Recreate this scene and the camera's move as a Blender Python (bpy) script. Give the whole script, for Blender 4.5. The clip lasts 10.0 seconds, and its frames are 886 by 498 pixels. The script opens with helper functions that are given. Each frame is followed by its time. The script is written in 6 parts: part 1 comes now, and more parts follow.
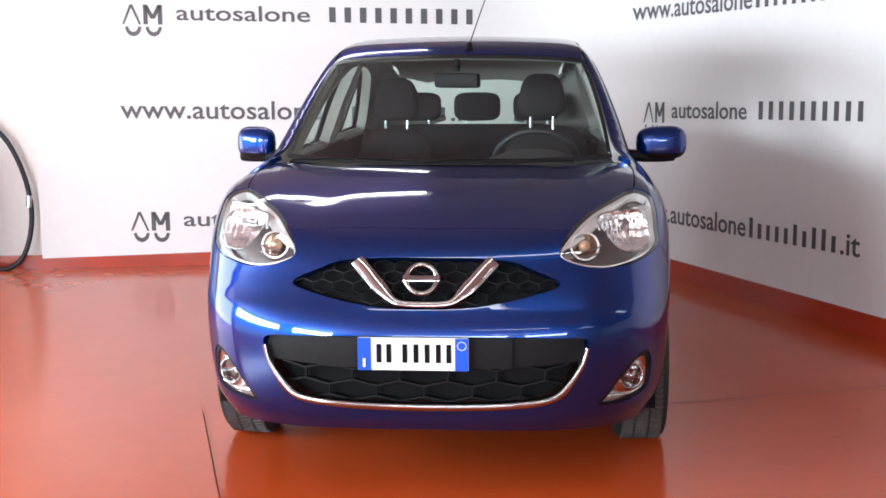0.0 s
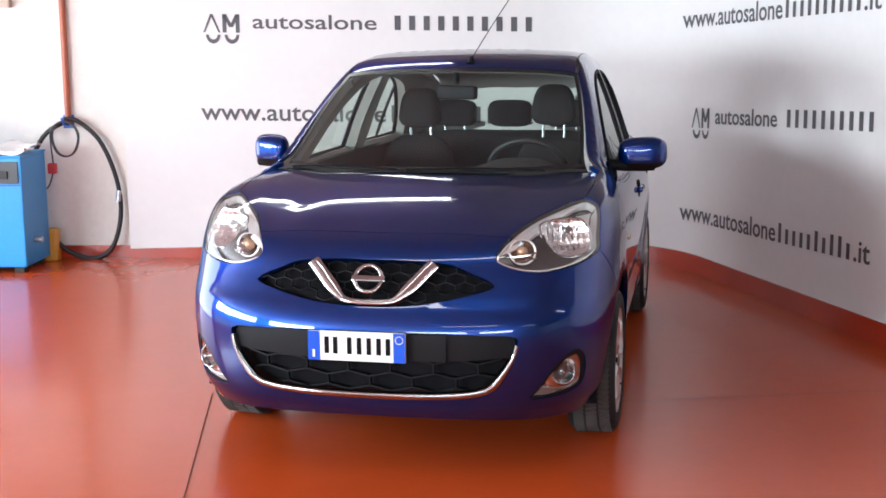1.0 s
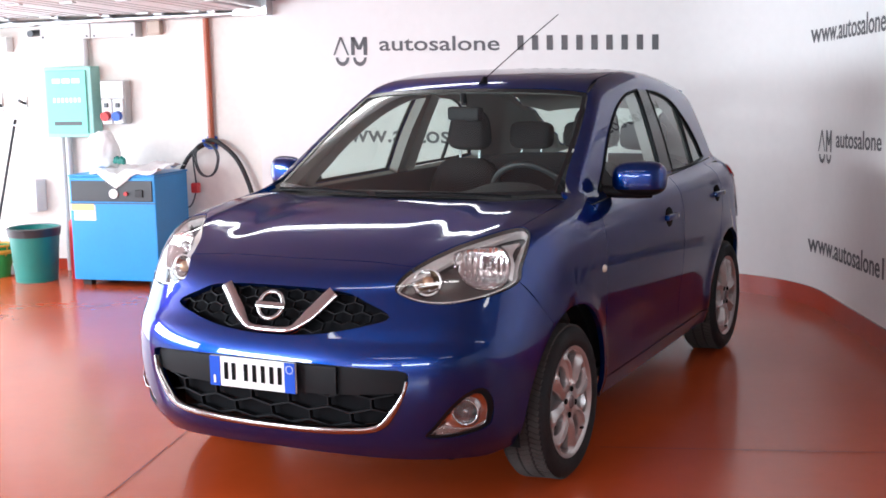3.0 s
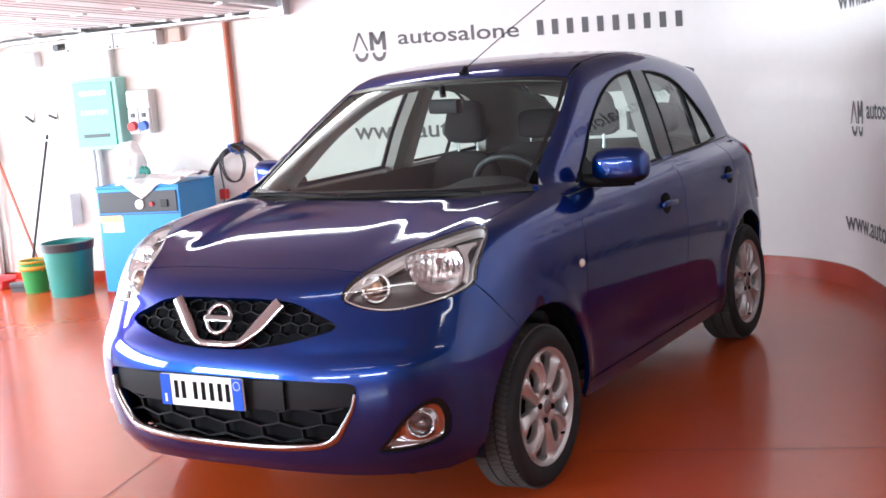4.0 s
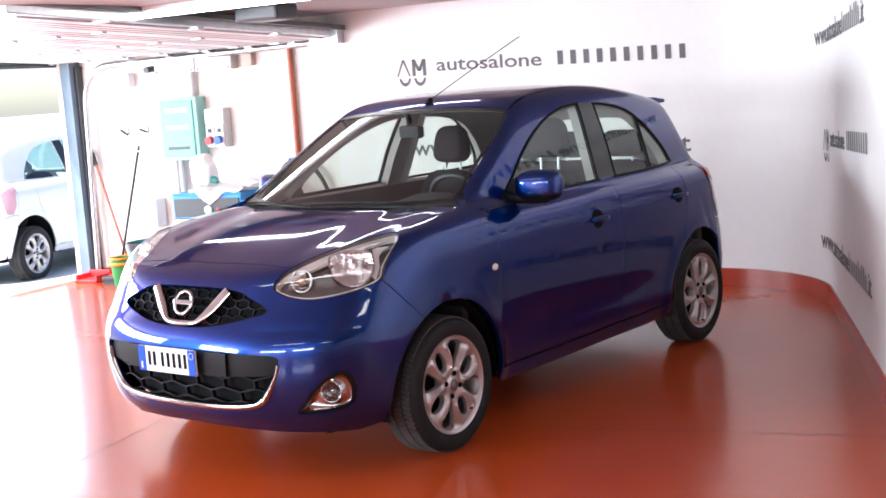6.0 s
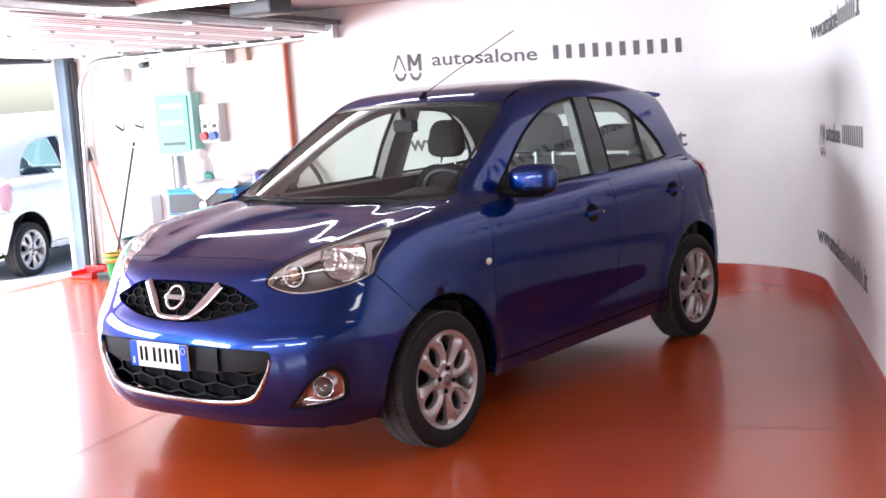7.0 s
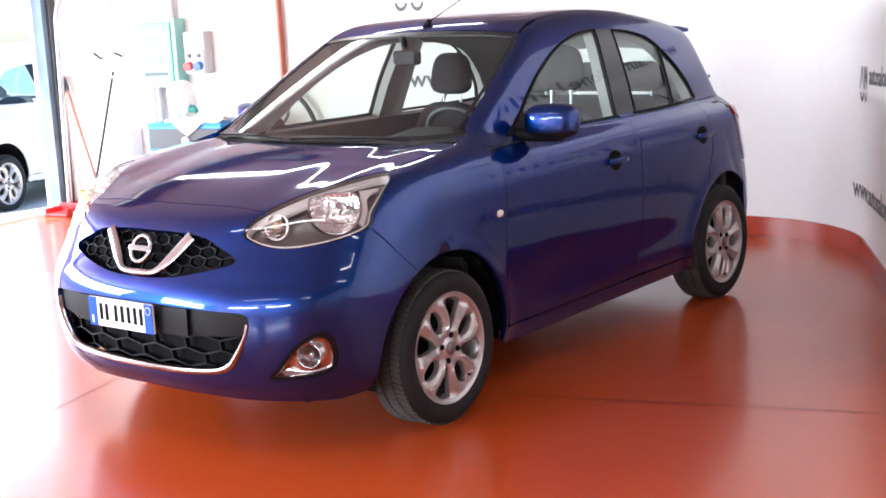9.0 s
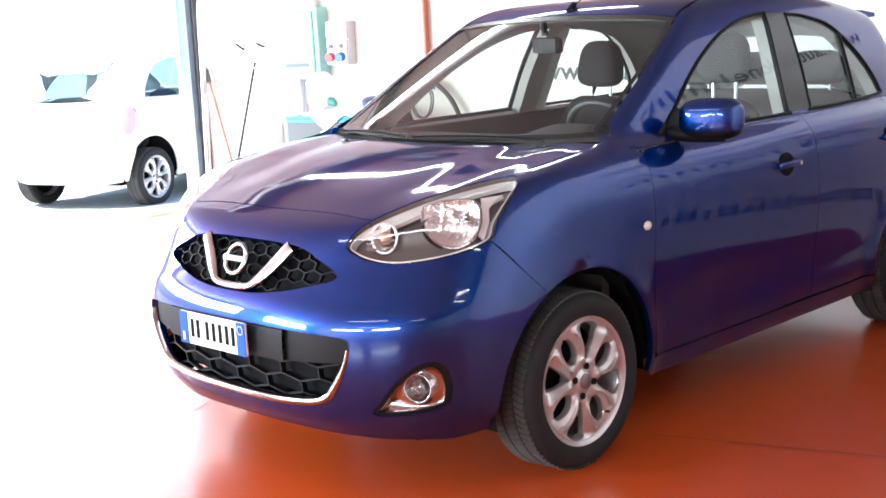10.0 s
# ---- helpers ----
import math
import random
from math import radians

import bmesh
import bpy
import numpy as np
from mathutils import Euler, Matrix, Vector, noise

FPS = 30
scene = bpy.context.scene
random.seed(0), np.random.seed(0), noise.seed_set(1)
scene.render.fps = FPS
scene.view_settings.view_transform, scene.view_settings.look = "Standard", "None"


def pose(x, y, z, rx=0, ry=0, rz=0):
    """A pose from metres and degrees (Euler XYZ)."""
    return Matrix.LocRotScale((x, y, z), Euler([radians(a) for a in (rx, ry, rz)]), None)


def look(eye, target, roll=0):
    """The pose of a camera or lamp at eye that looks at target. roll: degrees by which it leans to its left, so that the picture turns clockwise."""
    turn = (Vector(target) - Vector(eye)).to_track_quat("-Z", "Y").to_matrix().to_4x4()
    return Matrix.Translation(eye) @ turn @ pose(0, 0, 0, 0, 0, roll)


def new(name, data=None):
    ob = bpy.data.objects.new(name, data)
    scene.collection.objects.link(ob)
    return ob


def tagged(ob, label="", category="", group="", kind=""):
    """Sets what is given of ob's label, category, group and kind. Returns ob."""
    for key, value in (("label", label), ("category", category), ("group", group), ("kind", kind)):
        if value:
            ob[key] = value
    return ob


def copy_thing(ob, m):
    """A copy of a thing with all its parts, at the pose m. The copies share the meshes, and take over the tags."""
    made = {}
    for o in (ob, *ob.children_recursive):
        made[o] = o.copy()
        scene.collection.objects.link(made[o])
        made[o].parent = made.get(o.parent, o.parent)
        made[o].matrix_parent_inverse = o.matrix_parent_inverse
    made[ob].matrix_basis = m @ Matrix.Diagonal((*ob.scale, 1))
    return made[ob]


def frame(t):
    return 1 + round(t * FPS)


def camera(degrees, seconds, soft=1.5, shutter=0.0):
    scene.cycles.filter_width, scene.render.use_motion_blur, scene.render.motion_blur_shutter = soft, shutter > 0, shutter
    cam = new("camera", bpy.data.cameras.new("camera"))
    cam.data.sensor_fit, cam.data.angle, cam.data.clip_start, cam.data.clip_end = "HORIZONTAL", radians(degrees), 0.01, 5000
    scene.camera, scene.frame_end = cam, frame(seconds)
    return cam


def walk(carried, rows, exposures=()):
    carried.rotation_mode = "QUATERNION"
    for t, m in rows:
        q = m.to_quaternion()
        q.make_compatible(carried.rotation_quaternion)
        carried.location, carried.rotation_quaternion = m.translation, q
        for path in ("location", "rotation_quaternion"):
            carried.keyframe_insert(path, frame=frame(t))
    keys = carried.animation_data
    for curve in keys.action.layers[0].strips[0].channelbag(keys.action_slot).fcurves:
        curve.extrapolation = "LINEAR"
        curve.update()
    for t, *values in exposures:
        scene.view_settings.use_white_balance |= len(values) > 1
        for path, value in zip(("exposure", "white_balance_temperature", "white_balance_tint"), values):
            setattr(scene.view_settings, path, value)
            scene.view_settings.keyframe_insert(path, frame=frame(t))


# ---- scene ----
cam = camera(38.0, 10.0, soft=1.7)
PATH = [
    (0, (0.365, -4.147, 1.526), (0.211, -2.178, 1.209), -0.41),
    (0.5, (0.696, -4.031, 1.534), (0.450, -2.072, 1.216), -1.21),
    (1, (1.206, -4.434, 1.629), (0.793, -2.505, 1.301), -0.52),
    (1.5, (1.497, -4.137, 1.592), (0.963, -2.237, 1.266), 0.41),
    (2, (1.792, -3.909, 1.579), (1.175, -2.034, 1.259), -1.98),
    (2.5, (2.307, -4.027, 1.620), (1.529, -2.209, 1.323), -1.96),
    (3, (2.575, -3.709, 1.594), (1.677, -1.945, 1.307), -1.32),
    (3.2, (2.685, -3.626, 1.611), (1.761, -1.876, 1.323), -2.77),
    (4.5, (3.371, -3.116, 1.551), (2.247, -1.487, 1.263), -3.96),
    (5, (4.067, -3.537, 1.608), (2.850, -1.973, 1.340), -3.24),
    (6.5, (4.230, -3.489, 1.600), (2.998, -1.935, 1.342), -4.22),
    (7, (4.225, -3.476, 1.589), (2.994, -1.922, 1.326), -4.18),
    (7.5, (4.250, -3.480, 1.596), (3.015, -1.930, 1.326), -4.20),
    (8, (4.105, -3.349, 1.571), (2.865, -1.809, 1.272), -3.11),
    (8.5, (3.874, -3.152, 1.573), (2.647, -1.607, 1.248), -3.14),
    (9, (3.754, -2.952, 1.540), (2.536, -1.406, 1.183), -2.99),
    (9.5, (3.623, -2.604, 1.515), (2.258, -1.182, 1.180), -2.12),
    (10, (3.421, -2.380, 1.490), (2.014, -1.002, 1.137), -3.15),
]
walk(cam, [(t, look(eye, target, roll)) for t, eye, target, roll in PATH],
     exposures=[(0, 0.82, 5930, 6), (1.0, 0.68, 5930, 7), (2.5, 0.60, 5940, 9), (3.2, 0.63, 5940, 9), (4.5, 0.93, 5960, 10), (7.5, 0.92, 6010, 13), (9.0, 1.29, 5950, 10), (9.5, 1.46, 5940, 7), (10, 1.55, 5900, 4)])

# ---- world and sun ----
SUN_ELEV, SUN_ROT = radians(52), radians(200)
world = bpy.data.worlds.new("world")
scene.world = world
world.use_nodes = True
wn = world.node_tree
sky = wn.nodes.new("ShaderNodeTexSky")
sky.sky_type, sky.sun_disc = "NISHITA", False
sky.sun_elevation, sky.sun_rotation = SUN_ELEV, SUN_ROT
wn.links.new(sky.outputs[0], wn.nodes["Background"].inputs[0])
wn.nodes["Background"].inputs[1].default_value = 0.15
sun_data = bpy.data.lights.new("sun", "SUN")
sun_data.energy, sun_data.angle, sun_data.color = 5.0, radians(0.5), (1.0, 0.95, 0.88)
sun = new("sun", sun_data)
sun.matrix_world = look((0, 0, 12), (0.25, 0.7, 10.7))
TUBE_POWER = 8.6
FRONT_FILL_POWER = 76.0
LEFT_FILL_POWER = 145.0

# ---- room frame: u along the back wall, v out from it ----
CORNER = Vector((-5.550, 3.974, 0))
U = Vector((0.98494, 0.17287, 0))
V = Vector((0.17287, -0.98494, 0))
KU, KV, KZ = 1.0, 1.06, 1.0
UP = Vector((0, 0, 1))
CEIL = 2.22
ROOM = Matrix(((U.x * KU, V.x * KV, 0, CORNER.x), (U.y * KU, V.y * KV, 0, CORNER.y), (0, 0, KZ, 0), (0, 0, 0, 1)))


def uv(u, v, z=0.0):
    return CORNER + U * (u * KU) + V * (v * KV) + UP * (z * KZ)


# ---- materials ----
def material(name, colour, rough=0.5, metal=0.0, vary=0.06, scale=6.0, bump=0.0, bump_scale=60.0,
             coat=0.0, spec=0.5, fine=0.03, rough_vary=0.0, coat_rough=0.03):
    m = bpy.data.materials.new(name)
    m.use_nodes = True
    nt = m.node_tree
    b = nt.nodes["Principled BSDF"]
    b.inputs["Roughness"].default_value = rough
    b.inputs["Metallic"].default_value = metal
    b.inputs["Specular IOR Level"].default_value = spec
    b.inputs["Coat Weight"].default_value = coat
    b.inputs["Coat Roughness"].default_value = coat_rough
    tc = nt.nodes.new("ShaderNodeTexCoord")
    n1 = nt.nodes.new("ShaderNodeTexNoise")
    n1.inputs["Scale"].default_value, n1.inputs["Detail"].default_value = scale, 5
    n2 = nt.nodes.new("ShaderNodeTexNoise")
    n2.inputs["Scale"].default_value, n2.inputs["Detail"].default_value = scale * 14, 3
    for n in (n1, n2):
        nt.links.new(tc.outputs["Object"], n.inputs["Vector"])
    r1 = nt.nodes.new("ShaderNodeMapRange")
    r1.inputs[1].default_value, r1.inputs[2].default_value = 0.3, 0.7
    r1.inputs[3].default_value, r1.inputs[4].default_value = 1 - vary, 1 + vary
    r2 = nt.nodes.new("ShaderNodeMapRange")
    r2.inputs[1].default_value, r2.inputs[2].default_value = 0.3, 0.7
    r2.inputs[3].default_value, r2.inputs[4].default_value = 1 - fine, 1 + fine
    nt.links.new(n1.outputs[0], r1.inputs[0])
    nt.links.new(n2.outputs[0], r2.inputs[0])
    mul = nt.nodes.new("ShaderNodeMath")
    mul.operation = "MULTIPLY"
    nt.links.new(r1.outputs[0], mul.inputs[0])
    nt.links.new(r2.outputs[0], mul.inputs[1])
    mix = nt.nodes.new("ShaderNodeVectorMath")
    mix.operation = "SCALE"
    mix.inputs[0].default_value = colour
    nt.links.new(mul.outputs[0], mix.inputs["Scale"])
    nt.links.new(mix.outputs[0], b.inputs["Base Color"])
    if rough_vary:
        rr = nt.nodes.new("ShaderNodeMapRange")
        rr.inputs[1].default_value, rr.inputs[2].default_value = 0.3, 0.7
        rr.inputs[3].default_value, rr.inputs[4].default_value = rough - rough_vary, rough + rough_vary
        nt.links.new(n1.outputs[0], rr.inputs[0])
        nt.links.new(rr.outputs[0], b.inputs["Roughness"])
    if bump:
        n3 = nt.nodes.new("ShaderNodeTexNoise")
        n3.inputs["Scale"].default_value, n3.inputs["Detail"].default_value = bump_scale, 4
        nt.links.new(tc.outputs["Object"], n3.inputs["Vector"])
        bn = nt.nodes.new("ShaderNodeBump")
        bn.inputs["Strength"].default_value, bn.inputs["Distance"].default_value = bump, 0.01
        nt.links.new(n3.outputs[0], bn.inputs["Height"])
        nt.links.new(bn.outputs[0], b.inputs["Normal"])
    return m


def emitter(name, colour, strength):
    m = bpy.data.materials.new(name)
    m.use_nodes = True
    b = m.node_tree.nodes["Principled BSDF"]
    b.inputs["Base Color"].default_value = (0.8, 0.8, 0.8, 1)
    b.inputs["Emission Color"].default_value = (*colour, 1)
    b.inputs["Emission Strength"].default_value = strength
    return m


def glass(name, tint, rough=0.0, ior=1.45):
    """Thin tinted pane: clear straight through, with a mirror sheen that grows towards grazing angles."""
    m = bpy.data.materials.new(name)
    m.use_nodes = True
    nt = m.node_tree
    nt.nodes.remove(nt.nodes["Principled BSDF"])
    out = nt.nodes["Material Output"]
    tr = nt.nodes.new("ShaderNodeBsdfTransparent")
    tr.inputs[0].default_value = (*tint, 1)
    gl = nt.nodes.new("ShaderNodeBsdfGlossy")
    gl.inputs["Roughness"].default_value = rough
    lw = nt.nodes.new("ShaderNodeLayerWeight")
    lw.inputs[0].default_value = 0.5
    pw = nt.nodes.new("ShaderNodeMath")
    pw.operation = "POWER"
    pw.inputs[1].default_value = 5.0
    fr = nt.nodes.new("ShaderNodeMapRange")
    fr.inputs[3].default_value, fr.inputs[4].default_value = ((ior - 1) / (ior + 1)) ** 2 * 2.1, 1.0
    nt.links.new(lw.outputs["Facing"], pw.inputs[0])
    nt.links.new(pw.outputs[0], fr.inputs[0])
    mx = nt.nodes.new("ShaderNodeMixShader")
    nt.links.new(fr.outputs[0], mx.inputs[0])
    nt.links.new(tr.outputs[0], mx.inputs[1])
    nt.links.new(gl.outputs[0], mx.inputs[2])
    nt.links.new(mx.outputs[0], out.inputs[0])
    return m


M_WALL = material("white_wall_paint", (0.76, 0.74, 0.72), 0.75, vary=0.02, scale=1.2, bump=0.05, bump_scale=180, fine=0.012)
M_WALL_OLD = material("cream_plaster", (0.74, 0.69, 0.63), 0.85, vary=0.05, scale=1.6, bump=0.12, bump_scale=120, fine=0.03)
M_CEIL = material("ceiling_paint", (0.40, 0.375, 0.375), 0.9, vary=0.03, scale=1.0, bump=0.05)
M_FLOOR = material("orange_red_resin_floor", (0.45, 0.062, 0.011), 0.26, vary=0.07, scale=0.9, fine=0.02, rough_vary=0.0, spec=0.26, coat=0.26, coat_rough=0.11)
M_BASE = material("red_resin_skirting", (0.36, 0.036, 0.013), 0.25, vary=0.10, scale=2.5, bump=0.06, bump_scale=30)
M_JOINT = material("dark_floor_joint", (0.07, 0.022, 0.015), 0.9, spec=0.1)
M_TEXT = material("grey_wall_lettering", (0.085, 0.08, 0.085), 0.55, vary=0.05)
M_STEEL = material("galvanised_steel", (0.55, 0.56, 0.57), 0.32, 0.9, vary=0.12, scale=12, bump=0.04)
M_BLUESTEEL = material("slate_blue_steel_post", (0.15, 0.21, 0.26), 0.45, 0.0, vary=0.1, scale=5)
M_DOORPANEL = material("white_door_panel", (0.72, 0.70, 0.71), 0.4, vary=0.03, scale=2, bump=0.06, bump_scale=90)
M_CONCRETE = material("pale_yard_paving", (0.66, 0.64, 0.61), 0.9, vary=0.12, scale=0.8, bump=0.3, bump_scale=25, fine=0.08)
M_COPPER = material("red_brown_pipe_paint", (0.36, 0.09, 0.04), 0.4, vary=0.08)
M_RUBBER = material("black_rubber", (0.012, 0.012, 0.013), 0.55, vary=0.2, scale=20, bump=0.08)
M_TUBE = emitter("lit_opal_cover", (1.0, 0.97, 0.92), TUBE_POWER)
M_WHITEMETAL = material("white_enamel", (0.75, 0.75, 0.74), 0.4, vary=0.03)


# ---- building blocks ----
def mesh_ob(name, bm, mat, parent=None, label="", smooth=False, category="", group="", kind=""):
    me = bpy.data.meshes.new(name)
    bm.to_mesh(me)
    bm.free()
    for mm in (mat if isinstance(mat, (list, tuple)) else [mat]):
        me.materials.append(mm)
    if smooth:
        me.shade_smooth()
        me.set_sharp_from_angle(angle=radians(48))
    ob = new(name, me)
    if parent is not None:
        ob.parent = parent
    return tagged(ob, label, category, group, kind)


def part(name, bm, mat, parent, label="", smooth=False):
    return mesh_ob(name, bm, mat, parent, label, smooth)


def empty(name, label, category, m=None, group="", kind=""):
    ob = new(name)
    ob.empty_display_size = 0.1
    if m is not None:
        ob.matrix_world = m
    return tagged(ob, label, category, group, kind)


def box(bm, lo, hi, m=None, bevel=0.0):
    c = [(a + b) / 2 for a, b in zip(lo, hi)]
    s = [abs(b - a) for a, b in zip(lo, hi)]
    r = bmesh.ops.create_cube(bm, size=1.0, matrix=(m or Matrix()) @ Matrix.Translation(c) @ Matrix.Diagonal((*s, 1)))
    if bevel:
        es = list({e for v in r["verts"] for e in v.link_edges})
        bmesh.ops.bevel(bm, geom=es, offset=min(bevel, min(s) * 0.45), segments=2, affect="EDGES", profile=0.6)
    return bm


def boxm(lo, hi, m=None, bevel=0.0):
    return box(bmesh.new(), lo, hi, m, bevel)


def rod(bm, a, b, r, seg=12, r2=None):
    a, b = Vector(a), Vector(b)
    d = b - a
    rot = d.to_track_quat("Z", "Y").to_matrix().to_4x4()
    bmesh.ops.create_cone(bm, cap_ends=True, segments=seg, radius1=r, radius2=r if r2 is None else r2, depth=d.length,
                          matrix=Matrix.Translation((a + b) / 2) @ rot)
    return bm


def rodm(a, b, r, seg=12, r2=None):
    return rod(bmesh.new(), a, b, r, seg, r2)


def tube(bm, pts, r, seg=10, closed=False):
    """A round tube along points."""
    pts = [Vector(p) for p in pts]
    rings = []
    n = len(pts)
    side = None
    for i, p in enumerate(pts):
        t = (pts[(i + 1) % n] - pts[i - 1]) if closed else (pts[min(i + 1, n - 1)] - pts[max(i - 1, 0)])
        t.normalize()
        if side is None:
            side = t.orthogonal().normalized()
        side = (side - t * side.dot(t)).normalized()
        up = t.cross(side)
        rings.append([bm.verts.new(p + (side * math.cos(a) + up * math.sin(a)) * r) for a in (2 * math.pi * k / seg for k in range(seg))])
    for i in range(n if closed else n - 1):
        a, b = rings[i], rings[(i + 1) % n]
        for k in range(seg):
            bm.faces.new((a[k], a[(k + 1) % seg], b[(k + 1) % seg], b[k]))
    if not closed:
        bm.faces.new(rings[0][::-1])
        bm.faces.new(rings[-1])
    return bm


def spline(pts, n=8, closed=False):
    """Catmull-Rom through points of any dimension."""
    P = [np.array(p, float) for p in pts]
    out = []
    m = len(P)
    for i in range(m if closed else m - 1):
        p0, p1, p2, p3 = (P[(i - 1) % m], P[i], P[(i + 1) % m], P[(i + 2) % m]) if closed else (P[max(i - 1, 0)], P[i], P[i + 1], P[min(i + 2, m - 1)])
        for k in range(n):
            t = k / n
            out.append(0.5 * (2 * p1 + (p2 - p0) * t + (2 * p0 - 5 * p1 + 4 * p2 - p3) * t * t + (3 * p1 - p0 - 3 * p2 + p3) * t ** 3))
    if not closed:
        out.append(P[-1])
    return [tuple(o) for o in out]


def revolve(bm, prof, m, seg=32):
    """Profile of (radius, height) turned about the z axis of m."""
    rings = [[bm.verts.new(m @ Vector((r * math.cos(a), r * math.sin(a), h))) for a in (2 * math.pi * k / seg for k in range(seg))] for r, h in prof]
    for a, b in zip(rings, rings[1:]):
        for k in range(seg):
            bm.faces.new((a[k], a[(k + 1) % seg], b[(k + 1) % seg], b[k]))
    return rings


# ---- the shell of the showroom ----
def wall_path():
    """Plan of the white lining: the straight back, the round corner and the right wall, which swings out past the view."""
    d1, d2 = U, Vector((0.450, -0.893, 0)).normalized()
    vertex, radius = Vector((0.763, 5.082, 0)), 1.05
    turn = d1.angle(d2)
    reach = radius * math.tan(turn / 2)
    a0 = vertex - d1 * reach
    cen = a0 + V * radius
    pts = [uv(2.50, 0) + (a0 - uv(2.50, 0)) * (i / 12) for i in range(12)]
    start = math.atan2((a0 - cen).y, (a0 - cen).x)
    for i in range(25):
        a = start - turn * i / 24
        pts.append(cen + Vector((math.cos(a), math.sin(a), 0)) * radius)
    p = pts[-1].copy()
    for i in range(1, 16):
        pts.append(p + d2 * (0.18 * i))
    p, ang = pts[-1].copy(), math.atan2(d2.y, d2.x)
    for i in range(12):
        ang += radians(4.2)
        p = p + Vector((math.cos(ang), math.sin(ang), 0)) * 0.2
        pts.append(p.copy())
    pts.append(p + Vector((math.cos(ang), math.sin(ang), 0)) * 3.2)
    return pts


WALL_PTS = wall_path()
WALL_S = [2.50]
for _a, _b in zip(WALL_PTS, WALL_PTS[1:]):
    WALL_S.append(WALL_S[-1] + (_b - _a).length)


def on_wall(s, z, off=0.0):
    """The place at arc length s along the white wall, off metres in front of it."""
    i = max(0, min(len(WALL_S) - 2, int(np.searchsorted(WALL_S, s)) - 1))
    f = (s - WALL_S[i]) / (WALL_S[i + 1] - WALL_S[i])
    p = WALL_PTS[i].lerp(WALL_PTS[i + 1], f)
    t = (WALL_PTS[i + 1] - WALL_PTS[i]).normalized()
    t0 = (WALL_PTS[i] - WALL_PTS[max(i - 1, 0)]).normalized() if i else t
    t = (t0.lerp(t, 0.5 + 0.5 * f) if i else t).normalized()
    nrm = Vector((t.y, -t.x, 0))
    return p + nrm * off + UP * z


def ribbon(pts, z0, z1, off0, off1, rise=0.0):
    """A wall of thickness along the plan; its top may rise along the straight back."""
    bm = bmesh.new()
    rows = []
    for i, p in enumerate(pts):
        t = (pts[min(i + 1, len(pts) - 1)] - pts[max(i - 1, 0)]).normalized()
        n = Vector((t.y, -t.x, 0))
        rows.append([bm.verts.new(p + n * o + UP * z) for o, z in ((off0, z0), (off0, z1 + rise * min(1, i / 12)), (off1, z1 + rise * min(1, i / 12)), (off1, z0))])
    for a, b in zip(rows, rows[1:]):
        for k in range(4):
            bm.faces.new((a[k], a[(k + 1) % 4], b[(k + 1) % 4], b[k]))
    bm.faces.new(rows[0])
    bm.faces.new(rows[-1][::-1])
    bmesh.ops.recalc_face_normals(bm, faces=bm.faces)
    return bm


mesh_ob("wall_white", ribbon(WALL_PTS, 0, CEIL * KZ, -0.10, 0.0), M_WALL, smooth=True,
        label="white painted wall with a rounded corner and grey lettering", category="wall", kind="structure")
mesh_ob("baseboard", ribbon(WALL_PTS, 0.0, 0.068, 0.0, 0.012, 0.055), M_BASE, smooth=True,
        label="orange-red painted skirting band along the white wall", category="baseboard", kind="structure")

bm = bmesh.new()
bmesh.ops.create_grid(bm, x_segments=1, y_segments=1, size=0.5, matrix=Matrix.Translation((0, 0, 0.37)) @ ROOM @ Matrix.Translation((7.78, 6.5, 0)) @ Matrix.Diagonal((16.44, 14.0, 1, 1)))
mesh_ob("floor", bm, M_FLOOR, label="glossy orange-red resin floor", category="floor", kind="structure").location.z = -0.37
bm = bmesh.new()
yard_u = (-450, -60, -20, -8, -4.0, -2.4, -1.3, -0.42, 20, 450)
yard_z = (-0.60, -0.46, -0.38, -0.345, -0.330, -0.300, -0.130, -0.012, -0.03, -0.03)
yard = [[bm.verts.new(uv(u, v, z)) for v in (-450, 450)] for u, z in zip(yard_u, yard_z)]
for a, b in zip(yard, yard[1:]):
    bm.faces.new((a[0], b[0], b[1], a[1]))
bmesh.ops.recalc_face_normals(bm, faces=bm.faces)
mesh_ob("ground", bm, M_CONCRETE, label="pale sunlit paved yard outside the garage door", category="ground", kind="structure")
# thin saw cuts in the resin
for name, a, b in (("floor_joint_1", (-1.05, 0.98), (-0.22, -1.60)), ("floor_joint_2", (0.80, 1.17), (2.45, 1.73))):
    a, b = Vector((*a, 0)), Vector((*b, 0))
    n = (b - a).normalized().cross(UP) * 0.0024
    bm = bmesh.new()
    bm.faces.new([bm.verts.new(p + UP * 0.004) for p in (a - n, b - n, b + n, a + n)])
    mesh_ob(name, bm, M_JOINT, label="thin dark joint cut in the resin floor", category="floor joint", kind="structure")

mesh_ob("wall_back", boxm((-0.62, -0.25, 0), (2.60, -0.05, CEIL), ROOM), M_WALL_OLD, label="cream plastered garage wall", category="wall", kind="structure")
mesh_ob("baseboard_garage", boxm((-0.36, -0.05, 0), (2.50, -0.036, 0.085), ROOM), M_BASE, label="red painted skirting band on the plastered wall", category="baseboard", kind="structure")
